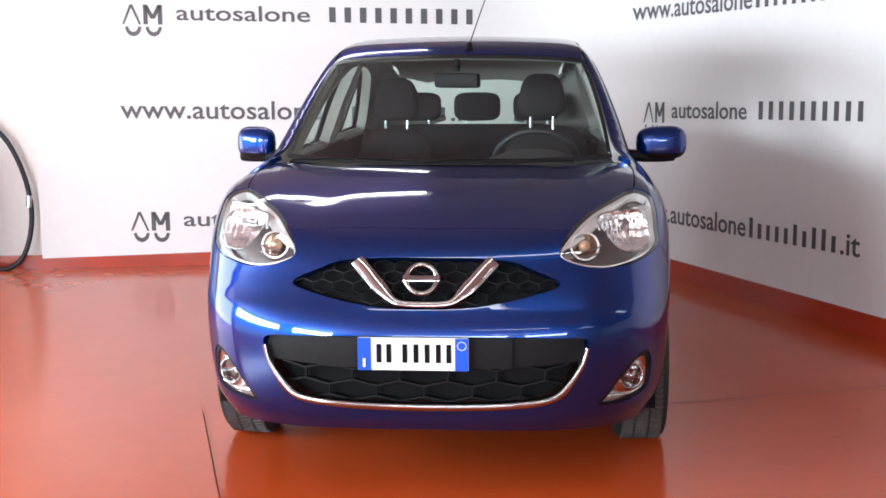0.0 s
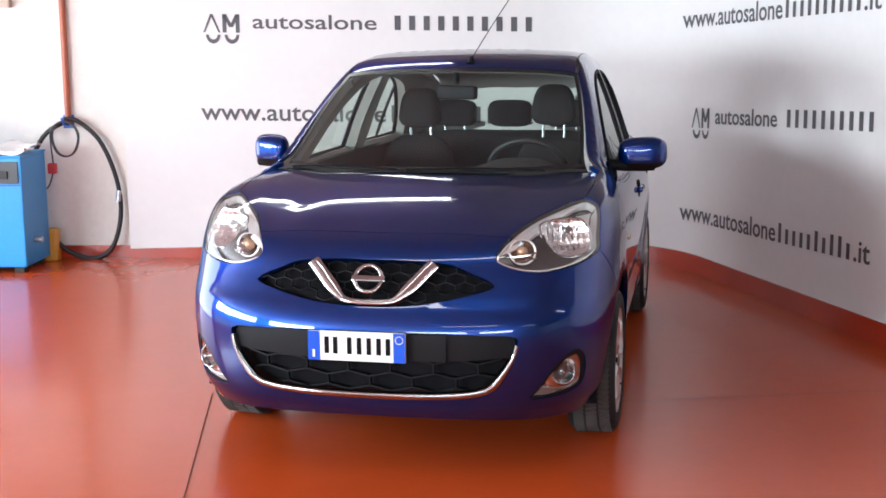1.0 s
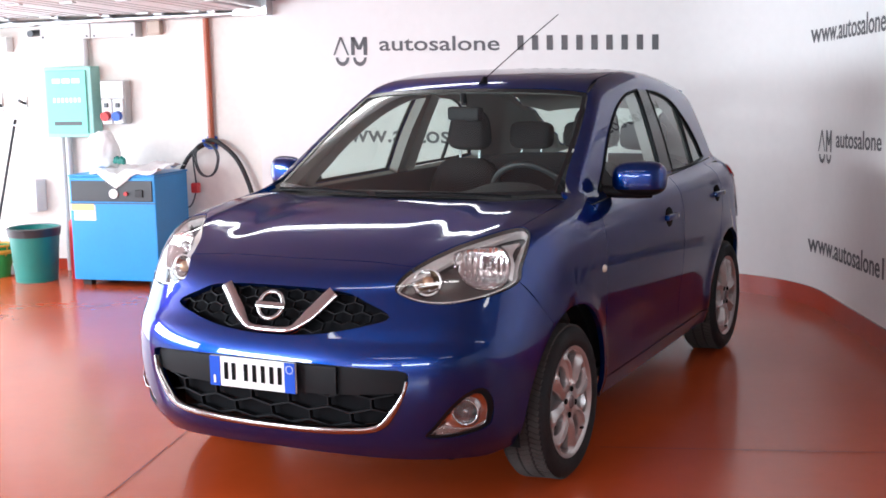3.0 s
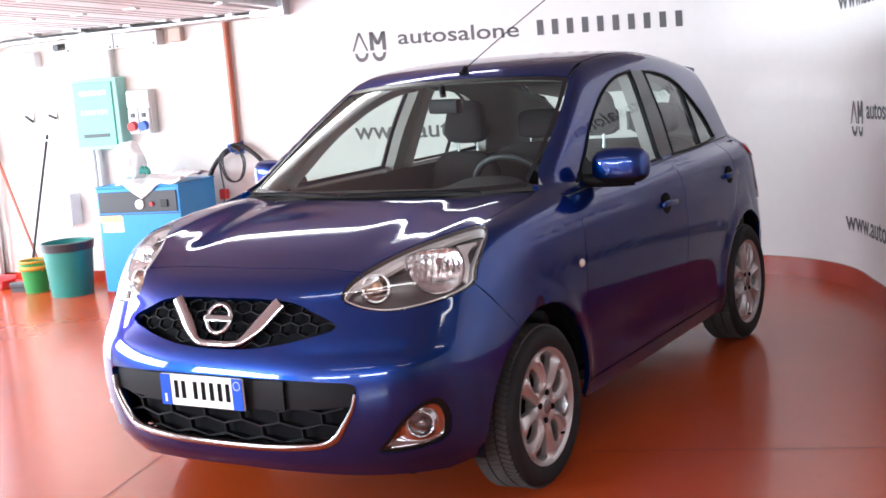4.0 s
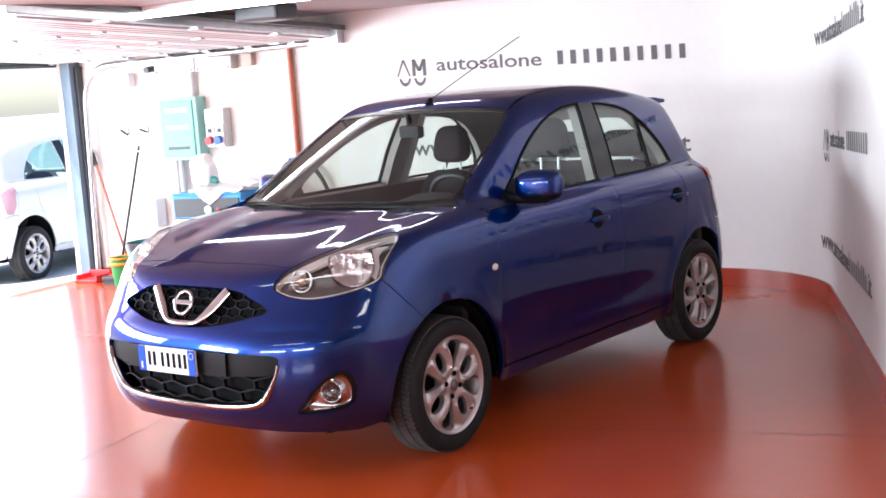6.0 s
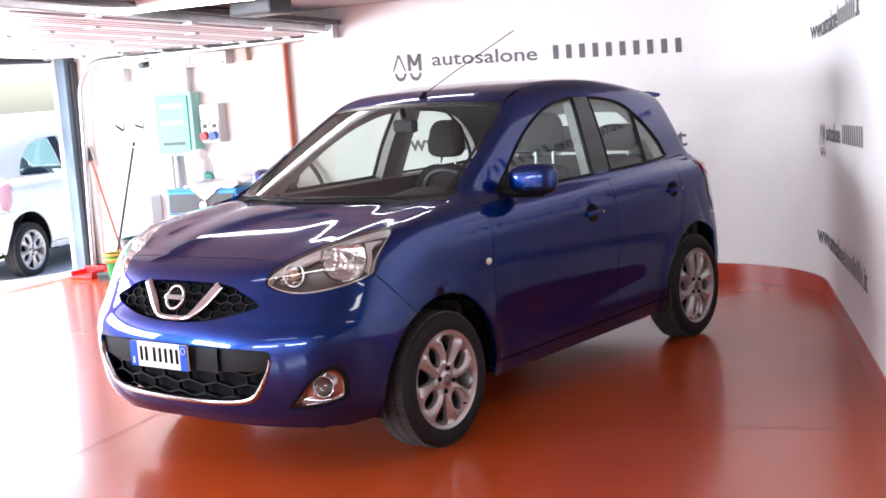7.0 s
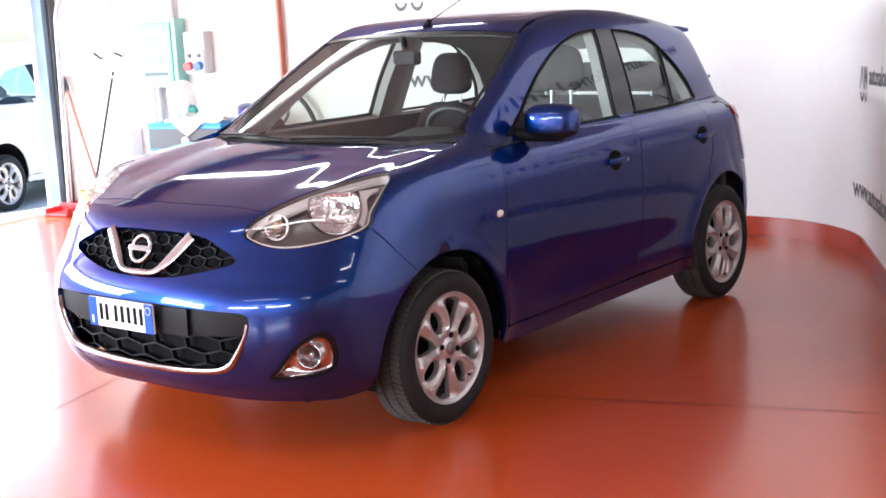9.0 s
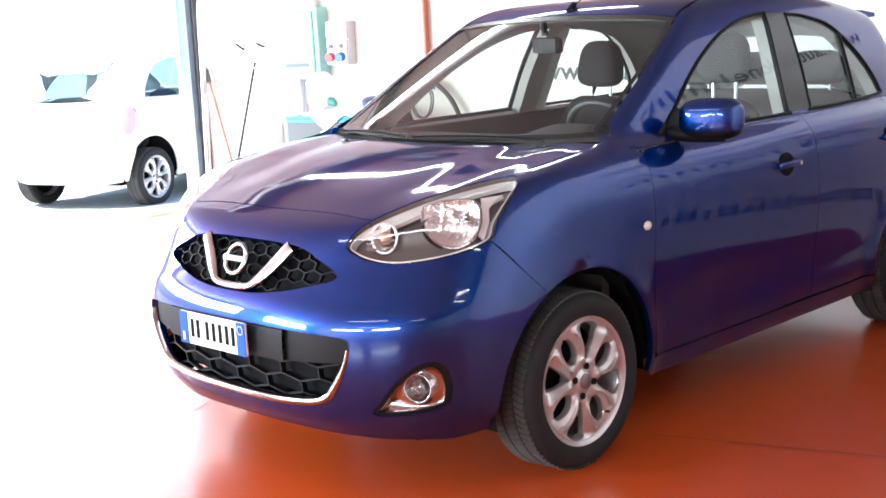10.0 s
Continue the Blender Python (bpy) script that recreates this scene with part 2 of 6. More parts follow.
# left wall with the garage door opening (v from 0.14 to 3.4)
# the second and third openings are unseen, added to let fill light in
for name, v0, v1 in (("wall_left_a", 3.3, 3.6), ("wall_left_b", 7.2, 8.0), ("wall_left_c", 11.6, 13.0)):
    mesh_ob(name, boxm((-0.62, v0, 0), (-0.50, v1, CEIL), ROOM), M_WALL_OLD, label="plastered left wall beside an opening", category="wall", kind="structure")
for name, v0, v1 in (("wall_lintel_a", -0.05, 3.3), ("wall_lintel_b", 3.6, 7.2), ("wall_lintel_c", 8.0, 11.6)):
    mesh_ob(name, boxm((-0.62, v0, 2.02), (-0.50, v1, CEIL), ROOM), M_WALL_OLD, label="plastered lintel over a left wall opening", category="wall", kind="structure")
# sky light through the open door, and fill from the two added openings
for v, wide, z, tall, share in ((1.72, 3.1, 1.02, 1.9, 0.50), (5.4, 3.6, 1.60, 0.8, 1.55), (9.8, 3.6, 1.60, 0.8, 2.6)):
    left_light = bpy.data.lights.new("door_daylight", "AREA")
    left_light.shape, left_light.size, left_light.size_y, left_light.energy, left_light.color = "RECTANGLE", wide, tall, LEFT_FILL_POWER * share, (0.90, 0.96, 1.0)
    ob = new("door_daylight", left_light)
    ob.matrix_world = look(uv(-0.46, v, z), uv(5, v, z))
# unseen walls behind the camera, with two wide high added gaps, and far right
for name, lo, hi in (("wall_front_low", (-0.7, 13.0, 0), (16, 13.2, 1.60)), ("wall_front_high", (-0.7, 13.0, 2.0), (16, 13.2, CEIL)),
                     ("wall_front_a", (-0.7, 13.0, 1.60), (1.6, 13.2, 2.0)), ("wall_front_b", (5.0, 13.0, 1.60), (6.0, 13.2, 2.0)),
                     ("wall_front_c", (9.4, 13.0, 1.60), (16, 13.2, 2.0)), ("wall_right", (15.9, 0, 0), (16, 13.0, CEIL))):
    mesh_ob(name, boxm(lo, hi, ROOM), M_WALL, label="plain white showroom wall", category="wall", kind="structure")
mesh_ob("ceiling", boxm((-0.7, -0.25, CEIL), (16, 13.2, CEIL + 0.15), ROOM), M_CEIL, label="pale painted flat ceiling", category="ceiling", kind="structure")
# added fill light in the front wall's gaps; no window is known there
for i, (u0, u1) in enumerate(((1.6, 5.0), (6.0, 9.4))):
    ld = bpy.data.lights.new("window_daylight", "AREA")
    ld.shape, ld.size, ld.size_y, ld.energy, ld.color = "RECTANGLE", u1 - u0, 0.40, FRONT_FILL_POWER, (0.86, 0.95, 1.0)
    lo = new("window_daylight", ld)
    lo.matrix_world = look(uv((u0 + u1) / 2, 12.95, 1.80), uv((u0 + u1) / 2, 5, 1.3))


def luminaire(u0, v0, u1, v1):
    """A surface-mounted batten with an opal cover."""
    a, b = uv(u0, v0, CEIL - 0.02), uv(u1, v1, CEIL - 0.02)
    d = (b - a).normalized()
    base = empty("ceiling_lamp", "white batten lamp with an opal cover on the ceiling, lit", "lamp", Matrix.Translation((a + b) / 2), "ceiling lamps")
    m = Matrix.Translation(-(a + b) / 2)
    rot = d.to_track_quat("X", "Z").to_matrix().to_4x4()
    half = (b - a).length / 2
    part("housing", boxm((-half, -0.07, -0.01), (half, 0.07, 0.02), rot, 0.006), M_WHITEMETAL, base)
    part("diffuser", boxm((-half + 0.02, -0.021, -0.050), (half - 0.02, 0.021, -0.010), rot, 0.012), M_TUBE, base, "glowing opal cover")
    for sgn in (-1, 1):
        part("end_cap", boxm((sgn * half - 0.02, -0.028, -0.056), (sgn * half + 0.02, 0.028, 0.0), rot, 0.006), M_WHITEMETAL, base)
    return base


# the fourth only continues the rows; the last two are unseen, added right-side fill
for spec in ((2.55, 2.30, 4.95, 2.30), (4.0, 5.4, 6.2, 5.4), (4.2, 8.5, 6.4, 8.5), (4.3, 11.6, 6.5, 11.6), (8.6, 6.0, 10.23, 6.0), (8.6, 9.5, 10.23, 9.5)):
    luminaire(*spec)

# ---- car body: a smooth solid, cut into panels ----
from mathutils.geometry import delaunay_2d_cdt

# the post's shaded side is put in as a strip of dark colour
M_PAINT = material("deep_blue_metallic_paint", (0.0003, 0.0265, 0.165), 0.30, 0.82, vary=0.03, scale=2.0, coat=1.0, fine=0.04, spec=0.1)
M_PAINT.node_tree.nodes["Principled BSDF"].inputs["Specular Tint"].default_value = (0.02, 0.06, 0.30, 1)
M_PAINT.node_tree.nodes["Principled BSDF"].inputs["Coat IOR"].default_value = 1.52
M_BLACK = material("black_trim_plastic", (0.005, 0.005, 0.006), 0.58, spec=0.18, vary=0.1, scale=14, bump=0.05, bump_scale=300)
M_GLOSSBLACK = material("gloss_black_trim", (0.010, 0.010, 0.011), 0.22, vary=0.05)
M_DARK = material("dark_liner", (0.007, 0.007, 0.008), 0.9, spec=0.1, vary=0.2)
M_CHROME = material("chrome", (0.45, 0.445, 0.44), 0.07, 1.0, vary=0.02)
M_CHROME_SOFT = material("worn_chrome", (0.34, 0.335, 0.33), 0.12, 1.0, vary=0.04, scale=25)
M_ALLOY = material("silver_alloy", (0.52, 0.485, 0.47), 0.31, 0.65, vary=0.05, scale=9, coat=0.35)
M_TYRE = material("tyre_rubber", (0.013, 0.013, 0.014), 0.75, spec=0.3, vary=0.15, scale=18, bump=0.15, bump_scale=160)
M_TREAD = material("dusty_tread_rubber", (0.050, 0.046, 0.043), 0.85, vary=0.25, scale=12, bump=0.3, bump_scale=90)
M_GLASS = glass("green_tinted_window_glass", (0.83, 0.93, 0.88), ior=1.5)
M_LENS = glass("clear_lamp_lens", (0.96, 0.97, 0.97), ior=1.45)
M_FABRIC = material("charcoal_seat_fabric", (0.020, 0.018, 0.018), 0.95, vary=0.15, scale=30, bump=0.2, bump_scale=400)
M_DASH = material("dark_grey_dashboard", (0.040, 0.037, 0.036), 0.75, vary=0.08, scale=20, bump=0.15, bump_scale=350)
M_HEADLINER = material("grey_brown_headliner", (0.30, 0.28, 0.26), 0.95, vary=0.04)
M_REFLECTOR = material("faceted_lamp_reflector", (0.92, 0.92, 0.91), 0.12, 1.0, vary=0.05, scale=40, bump=0.4, bump_scale=55)
M_BEZEL = material("satin_lamp_bezel", (0.86, 0.83, 0.80), 0.20, 0.45, vary=0.05)
M_BEZEL_DARK = material("smoked_lamp_bezel", (0.10, 0.092, 0.088), 0.25, 0.5, vary=0.05)
M_AMBER = material("pale_bulb_cover", (0.46, 0.28, 0.17), 0.2, 0.4, vary=0.05, coat=0.5)
M_REDLENS = material("red_tail_lens", (0.38, 0.01, 0.012), 0.12, vary=0.05, coat=0.6)
M_CLEARLENS = material("frosted_clear_lens", (0.42, 0.42, 0.46), 0.12, 0.4, vary=0.08, scale=20, coat=0.8)
M_PLATE = material("white_plate", (0.78, 0.78, 0.76), 0.65, spec=0.2, vary=0.02)
M_PLATEBLUE = material("blue_plate_band", (0.02, 0.08, 0.48), 0.65, spec=0.15, vary=0.03)
M_INK = material("black_ink", (0.008, 0.008, 0.008), 0.9, spec=0.05, vary=0.05)


def curve(xs, ys):
    """A smooth function through points."""
    P = np.array(spline(list(zip(xs, ys)), 16))
    return lambda v: np.interp(v, P[:, 0], P[:, 1])


def smax(a, b, k):
    return np.logaddexp(a / k, b / k) * k


SIDE_X = curve((0.10, 0.20, 0.30, 0.42, 0.58, 0.74, 0.86, 0.93, 0.985, 1.03, 1.08, 1.14), (0.738, 0.788, 0.819, 0.830, 0.839, 0.846, 0.842, 0.828, 0.804, 0.772, 0.735, 0.70))
NOSE_Y = curve((0.05, 0.20, 0.28, 0.37, 0.47, 0.565, 0.63, 0.685, 0.747, 0.808, 0.858, 0.925, 1.02), (0.16, 0.065, 0.005, -0.022, -0.034, -0.030, -0.008, 0.030, 0.066, 0.095, 0.125, 0.17, 0.24))
TAIL_Y = curve((0.05, 0.20, 0.35, 0.55, 0.70, 0.85, 0.98, 1.10), (3.62, 3.72, 3.80, 3.815, 3.78, 3.73, 3.68, 3.62))
HOOD_Z = curve((-0.30, 0.00, 0.15, 0.25, 0.40, 0.60, 0.80, 1.00, 1.20, 1.60, 2.40, 3.20, 3.90), (0.68, 0.810, 0.868, 0.902, 0.948, 0.995, 1.029, 1.049, 1.052, 1.022, 1.018, 1.020, 1.020))
ROOF_Z = curve((1.20, 1.55, 1.72, 1.95, 2.25, 2.60, 2.95, 3.25, 3.50, 3.80), (1.37, 1.463, 1.497, 1.532, 1.554, 1.546, 1.507, 1.453, 1.388, 1.28))


def body_low(x, y, z):
    ax = np.abs(x)
    w = SIDE_X(z)
    w = w * (1 - 0.055 * np.clip((y - 2.9) / 0.9, 0, 1) ** 2)
    w = w - 0.034 * np.clip((y - 1.0) / 2.2, 0, 1)
    # a light hollow along the doors above the sill
    w = w - 0.010 * np.exp(-((z - 0.44) / 0.10) ** 2) * np.clip((y - 1.2) / 0.4, 0, 1) * np.clip((3.0 - y) / 0.4, 0, 1)
    w = w - 0.05 * np.clip((0.46 - z) / 0.26, 0, 1) ** 1.5 * np.clip((0.75 - y) / 0.35, 0, 1)
    side = ax - w
    # flared lips round the wheels
    for yc in (0.80, 3.25):
        r = np.sqrt((y - yc) ** 2 + (z - 0.295) ** 2)
        side = side - 0.012 * np.exp(-((r - 0.385) / 0.05) ** 2)
    s = np.minimum(ax / (SIDE_X(z) + 0.006), 0.99999)
    front = NOSE_Y(z) + 0.76 * (1 - (1 - s ** 2.9) ** (1 / 2.9)) - y
    s3 = np.minimum(ax / 0.80, 0.99999)
    rear = y - TAIL_Y(z) + 0.42 * (1 - (1 - s3 ** 3.2) ** (1 / 3.2))
    # bonnet: slightly domed, with a shallow valley on each side of the raised middle
    top = HOOD_Z(y) - 0.012 * (x / 0.7) ** 2 - 0.005 * np.exp(-((ax - 0.43 - 0.06 * (y - 0.6)) / 0.08) ** 2) * np.clip((y - 0.22) / 0.25, 0, 1)
    top = z - top - 0.004 * np.exp(-((ax - 0.62) / 0.06) ** 2)
    return smax(smax(smax(side, top, 0.020), front, 0.016), rear, 0.02)


def body_high(x, y, z):
    ax = np.abs(x)
    dz = z - 1.04
    screen = (0.955 + dz * 1.78 + 0.28 * x * x - y) / 2.04
    side = ax - (0.738 - 0.27 * dz - 0.22 * dz * np.abs(dz) - 0.075 * np.clip((y - 2.1) / 1.3, 0, 2) ** 2 - 0.02 * np.clip((1.9 - y) / 1.0, 0, 2) ** 2)
    roof = z - ROOF_Z(y) + 0.065 * x * x
    rear = (y - (3.62 - (z - 1.0) * 0.44 - 0.19 * x * x)) / 1.08
    return np.maximum(smax(smax(smax(side, roof, 0.026), screen, 0.012), rear, 0.02), 0.985 - z)


def body(x, y, z):
    return -smax(-body_low(x, y, z), -body_high(x, y, z), 0.024)


def cast(origin, way, field, far):
    """Where rays from inside leave the solid."""
    lo, hi = np.zeros(len(origin)), np.full(len(origin), far)
    for _ in range(34):
        mid = (lo + hi) / 2
        p = origin + way * mid[:, None]
        out = field(p[:, 0], p[:, 1], p[:, 2]) > 0
        hi = np.where(out, mid, hi)
        lo = np.where(out, lo, mid)
    return origin + way * ((lo + hi) / 2)[:, None]


def gradient(p, field, e=0.0015):
    g = np.stack([field(*(p + d).T) - field(*(p - d).T) for d in np.eye(3) * e], 1)
    return g / np.linalg.norm(g, axis=1, keepdims=True)


class Around:
    """Rays out of an axis along y: y and the angle (times a scale) are the two co-ordinates."""
    def __init__(self, ax, az, scale, field=body):
        self.ax, self.az, self.k, self.field = ax, az, scale, field

    def to(self, p):
        p = np.atleast_2d(p)
        return np.stack([p[:, 1], np.arctan2(p[:, 2] - self.az, p[:, 0] - self.ax) * self.k], 1)

    def lift(self, q):
        a = q[:, 1] / self.k
        o = np.stack([np.full(len(q), self.ax), q[:, 0], np.full(len(q), self.az)], 1)
        return cast(o, np.stack([np.cos(a), 0 * a, np.sin(a)], 1), self.field, 1.2)


class Upright:
    """Rays out of an upright axis: angle from straight ahead (times a scale) and height."""
    def __init__(self, ay, scale, field=body, back=False):
        self.ay, self.k, self.field, self.s = ay, scale, field, -1 if back else 1

    def to(self, p):
        p = np.atleast_2d(p)
        return np.stack([np.arctan2(p[:, 0], self.s * (self.ay - p[:, 1])) * self.k, p[:, 2]], 1)

    def lift(self, q):
        a = q[:, 0] / self.k
        o = np.stack([0 * a, np.full(len(q), self.ay), q[:, 1]], 1)
        return cast(o, np.stack([np.sin(a), -self.s * np.cos(a), 0 * a], 1), self.field, 1.8)


class Down:
    """Rays up: x and y."""
    def __init__(self, z0, field=body):
        self.z0, self.field = z0, field

    def to(self, p):
        return np.atleast_2d(p)[:, :2].astype(float)

    def lift(self, q):
        o = np.stack([q[:, 0], q[:, 1], np.full(len(q), self.z0)], 1)
        return cast(o, np.tile((0.0, 0.0, 1.0), (len(q), 1)), self.field, 1.2)


class Ahead:
    """Rays forward or back along y: x and z."""
    def __init__(self, y0, sign, field=body):
        self.y0, self.s, self.field = y0, sign, field

    def to(self, p):
        return np.atleast_2d(p)[:, [0, 2]].astype(float)

    def lift(self, q):
        o = np.stack([q[:, 0], np.full(len(q), self.y0), q[:, 1]], 1)
        return cast(o, np.tile((0.0, float(self.s), 0.0), (len(q), 1)), self.field, 2.6)


class Ball:
    """Rays out of a point: two angles round the way it faces."""
    def __init__(self, o, way, field=body):
        self.o, self.field = np.array(o, float), field
        w = np.array(way, float) / np.linalg.norm(way)
        r = np.cross(w, (0, 0, 1.0))
        r /= np.linalg.norm(r)
        self.w, self.r, self.u = w, r, np.cross(r, w)

    def to(self, p):
        d = np.atleast_2d(p) - self.o
        f = d @ self.w
        return np.stack([d @ self.r / f, d @ self.u / f], 1) * 0.5

    def lift(self, q):
        d = self.w + np.outer(q[:, 0] / 0.5, self.r) + np.outer(q[:, 1] / 0.5, self.u)
        d /= np.linalg.norm(d, axis=1, keepdims=True)
        return cast(np.tile(self.o, (len(q), 1)), d, self.field, 1.6)


def inside(poly, pts):
    x, y = pts[:, 0], pts[:, 1]
    c = np.zeros(len(pts), bool)
    x1, y1 = poly[-1]
    for x2, y2 in poly:
        hit = ((y1 > y) != (y2 > y)) & (x < (x2 - x1) * (y - y1) / (y2 - y1 + 1e-12) + x1)
        c ^= hit
        x1, y1 = x2, y2
    return c


def densify(poly, step):
    out = []
    for a, b in zip(poly, np.roll(poly, -1, 0)):
        n = max(1, int(np.ceil(np.linalg.norm(b - a) / step)))
        out += [a + (b - a) * k / n for k in range(n)]
    return np.array(out)


def inset(poly, d):
    area = 0.5 * np.sum(poly[:, 0] * np.roll(poly[:, 1], -1) - np.roll(poly[:, 0], -1) * poly[:, 1])
    t = np.roll(poly, -1, 0) - np.roll(poly, 1, 0)
    t /= np.linalg.norm(t, axis=1, keepdims=True) + 1e-9
    n = np.stack([-t[:, 1], t[:, 0]], 1) * np.sign(area)
    return poly + n * d


def panel(name, mode, outline, mat, parent, holes=(), step=0.022, gap=0.0022, off=0.0, depth=0.016, side=1, label=""):
    """A body panel: the part of the solid inside an outline, with turned-in edges; side -1 mirrors it."""
    loops = [densify(inset(mode.to(np.array(outline)), gap), step * 0.7)]
    loops += [densify(inset(mode.to(np.array(h)), -gap), step * 0.7) for h in holes]
    lo, hi = loops[0].min(0), loops[0].max(0)
    gx, gy = np.meshgrid(np.arange(lo[0] + step / 2, hi[0], step), np.arange(lo[1] + step / 2, hi[1], step))
    g = np.stack([gx.ravel(), gy.ravel()], 1)
    keep = inside(loops[0], g)
    for h in loops[1:]:
        keep &= ~inside(h, g)
    g = g[keep]
    edge = np.concatenate(loops)
    if len(g):
        near = np.full(len(g), 9.0)
        for k in range(0, len(edge), 200):
            near = np.minimum(near, np.sqrt(((g[:, None] - edge[None, k:k + 200]) ** 2).sum(2)).min(1))
        g = g[near > step * 0.5]
    allp = np.concatenate([edge, g])
    ed, n0 = [], 0
    for l in loops:
        ed += [(n0 + i, n0 + (i + 1) % len(l)) for i in range(len(l))]
        n0 += len(l)
    vs, _, fs, *_rest = delaunay_2d_cdt([Vector(p) for p in allp], ed, [], 0, 1e-7)
    q = np.array([tuple(v) for v in vs])
    tri = np.array([f for f in fs if len(f) == 3])
    cen = q[tri].mean(1)
    ok = inside(loops[0], cen)
    for h in loops[1:]:
        ok &= ~inside(h, cen)
    tri = tri[ok]
    p = mode.lift(q)
    nrm = gradient(p, mode.field)
    p = p + nrm * off
    a, b, c = p[tri[:, 0]], p[tri[:, 1]], p[tri[:, 2]]
    flip = (np.cross(b - a, c - a) * nrm[tri[:, 0]]).sum(1) < 0
    tri[flip] = tri[flip][:, ::-1]
    count = {}
    for f in tri:
        for i in range(3):
            e = (f[i], f[(i + 1) % 3])
            count[tuple(sorted(e))] = count.get(tuple(sorted(e)), 0) + 1
    verts = [tuple(v) for v in p]
    normals = [tuple(v) for v in nrm]
    faces = [tuple(int(i) for i in f) for f in tri]
    dup, low = {}, {}
    if depth:
        for f in tri:
            for i in range(3):
                i0, i1 = int(f[i]), int(f[(i + 1) % 3])
                if count[tuple(sorted((i0, i1)))] == 1:
                    for j in (i0, i1):
                        if j not in dup:
                            dup[j] = len(verts)
                            verts.append(tuple(p[j]))
                            normals.append((0, 0, 0))
                            low[j] = len(verts)
                            verts.append(tuple(p[j] - nrm[j] * depth))
                            normals.append((0, 0, 0))
                    faces.append((dup[i1], dup[i0], low[i0], low[i1]))
    if side < 0:
        verts = [(-x, y, z) for x, y, z in verts]
        normals = [(-x, y, z) for x, y, z in normals]
        faces = [f[::-1] for f in faces]
    me = bpy.data.meshes.new(name)
    me.from_pydata(verts, [], faces)
    me.materials.append(mat)
    me.shade_smooth()
    me.normals_split_custom_set_from_vertices(normals)
    ob = new(name, me)
    ob.parent = parent
    return tagged(ob, label)


def s_(y, z):
    """On the right flank, by y and height."""
    return cast(np.array([[0.2, y, z]]), np.array([[1.0, 0, 0]]), body, 1.0)[0]


def t_(x, y):
    return cast(np.array([[x, y, 0.6]]), np.array([[0, 0, 1.0]]), body_low, 1.2)[0]


def f_(x, z):
    return cast(np.array([[x, 0.95, z]]), np.array([[0, -1.0, 0]]), body_low, 1.6)[0]


def mirrored(half):
    """A symmetric closed outline from its right half, top middle to bottom middle."""
    return [(x, z) for x, z in half] + [(-x, z) for x, z in reversed(half) if abs(x) > 1e-6]


car = empty("car", "deep blue metallic small five-door hatchback parked on the showroom floor", "car", Matrix.Translation((-0.028, 0, 0)) @ Matrix.Rotation(radians(-0.35), 4, "Z") @ Matrix.Diagonal((1.02, 0.98, 1.0, 1)))
FLANK = Around(0.30, 0.70, 0.50)
UPPER = Around(0.20, 1.10, 0.50)
NOSE = Upright(0.95, 0.90)
TAILM = Upright(2.95, 0.85, back=True)
LAMP = Ball((0.30, 0.85, 0.66), (0.45, -0.75, 0.28))
R_F, R_R = 0.378, 0.372

hl_raw = spline([(0.442, 0.150, 0.822), (0.478, 0.222, 0.888), (0.553, 0.340, 0.950), (0.640, 0.470, 0.988), (0.733, 0.612, 1.012), (0.757, 0.580, 0.958), (0.772, 0.475, 0.868),
                 (0.776, 0.435, 0.816), (0.727, 0.330, 0.784), (0.642, 0.225, 0.768), (0.564, 0.175, 0.769), (0.486, 0.148, 0.789)], 6, True)
HL = LAMP.lift(LAMP.to(np.array(hl_raw)))          # 72 points from the inner tip, over the top, back along the bottom
HL_TIP, HL_IN, HL_TOP, HL_OUT = 0, 6, 24, 42


def arch(yc, r, a0, a1, n=26):
    return [s_(yc + r * math.cos(radians(a0 + (a1 - a0) * i / n)), 0.295 + r * math.sin(radians(a0 + (a1 - a0) * i / n))) for i in range(n + 1)]


# bonnet
edge_r = [t_(x, y) for x, y in ((0.712, 0.66), (0.722, 0.80), (0.722, 0.95), (0.706, 1.085))]
cowl_r = [t_(x, y) for x, y in spline([(0.706, 1.085), (0.60, 1.035), (0.40, 0.965), (0.20, 0.93), (0.0, 0.92)], 4)][1:]
nose_r = [f_(x, z) for x, z in spline([(0.0, 0.894), (0.16, 0.895), (0.32, 0.894), (0.44, 0.888)], 4)][:-1]
half = nose_r + list(HL[HL_IN:HL_TOP + 1]) + edge_r + cowl_r
outline = half + [np.array((-p[0], p[1], p[2])) for p in reversed(half[1:-1])]
panel("bonnet", Down(0.60, body_low), outline, M_PAINT, car, step=0.026)

# front bumper with its openings
GRILLE = mirrored(spline([(0.0, 0.812), (0.15, 0.811), (0.275, 0.801), (0.35, 0.775), (0.445, 0.727), (0.35, 0.694), (0.22, 0.668), (0.10, 0.656), (0.0, 0.654)], 4))
INTAKE = mirrored(spline([(0.0, 0.570), (0.25, 0.568), (0.45, 0.560), (0.520, 0.553), (0.537, 0.530), (0.520, 0.466), (0.480, 0.396), (0.440, 0.352), (0.37, 0.331), (0.2, 0.320), (0.0, 0.317)], 4))
FOG = spline([(0.575, 0.314), (0.606, 0.358), (0.652, 0.420), (0.700, 0.468), (0.736, 0.478), (0.754, 0.442), (0.753, 0.382), (0.734, 0.332), (0.658, 0.309)], 4, True)
grille3 = [f_(x, z) for x, z in GRILLE]
intake3 = [f_(x, z) for x, z in INTAKE]
fog3 = [f_(x, z) for x, z in FOG]
fog3l = [np.array((-p[0], p[1], p[2])) for p in fog3]
a_lo, a_seam = 180 + math.degrees(math.asin(0.07 / R_F)), 119.0
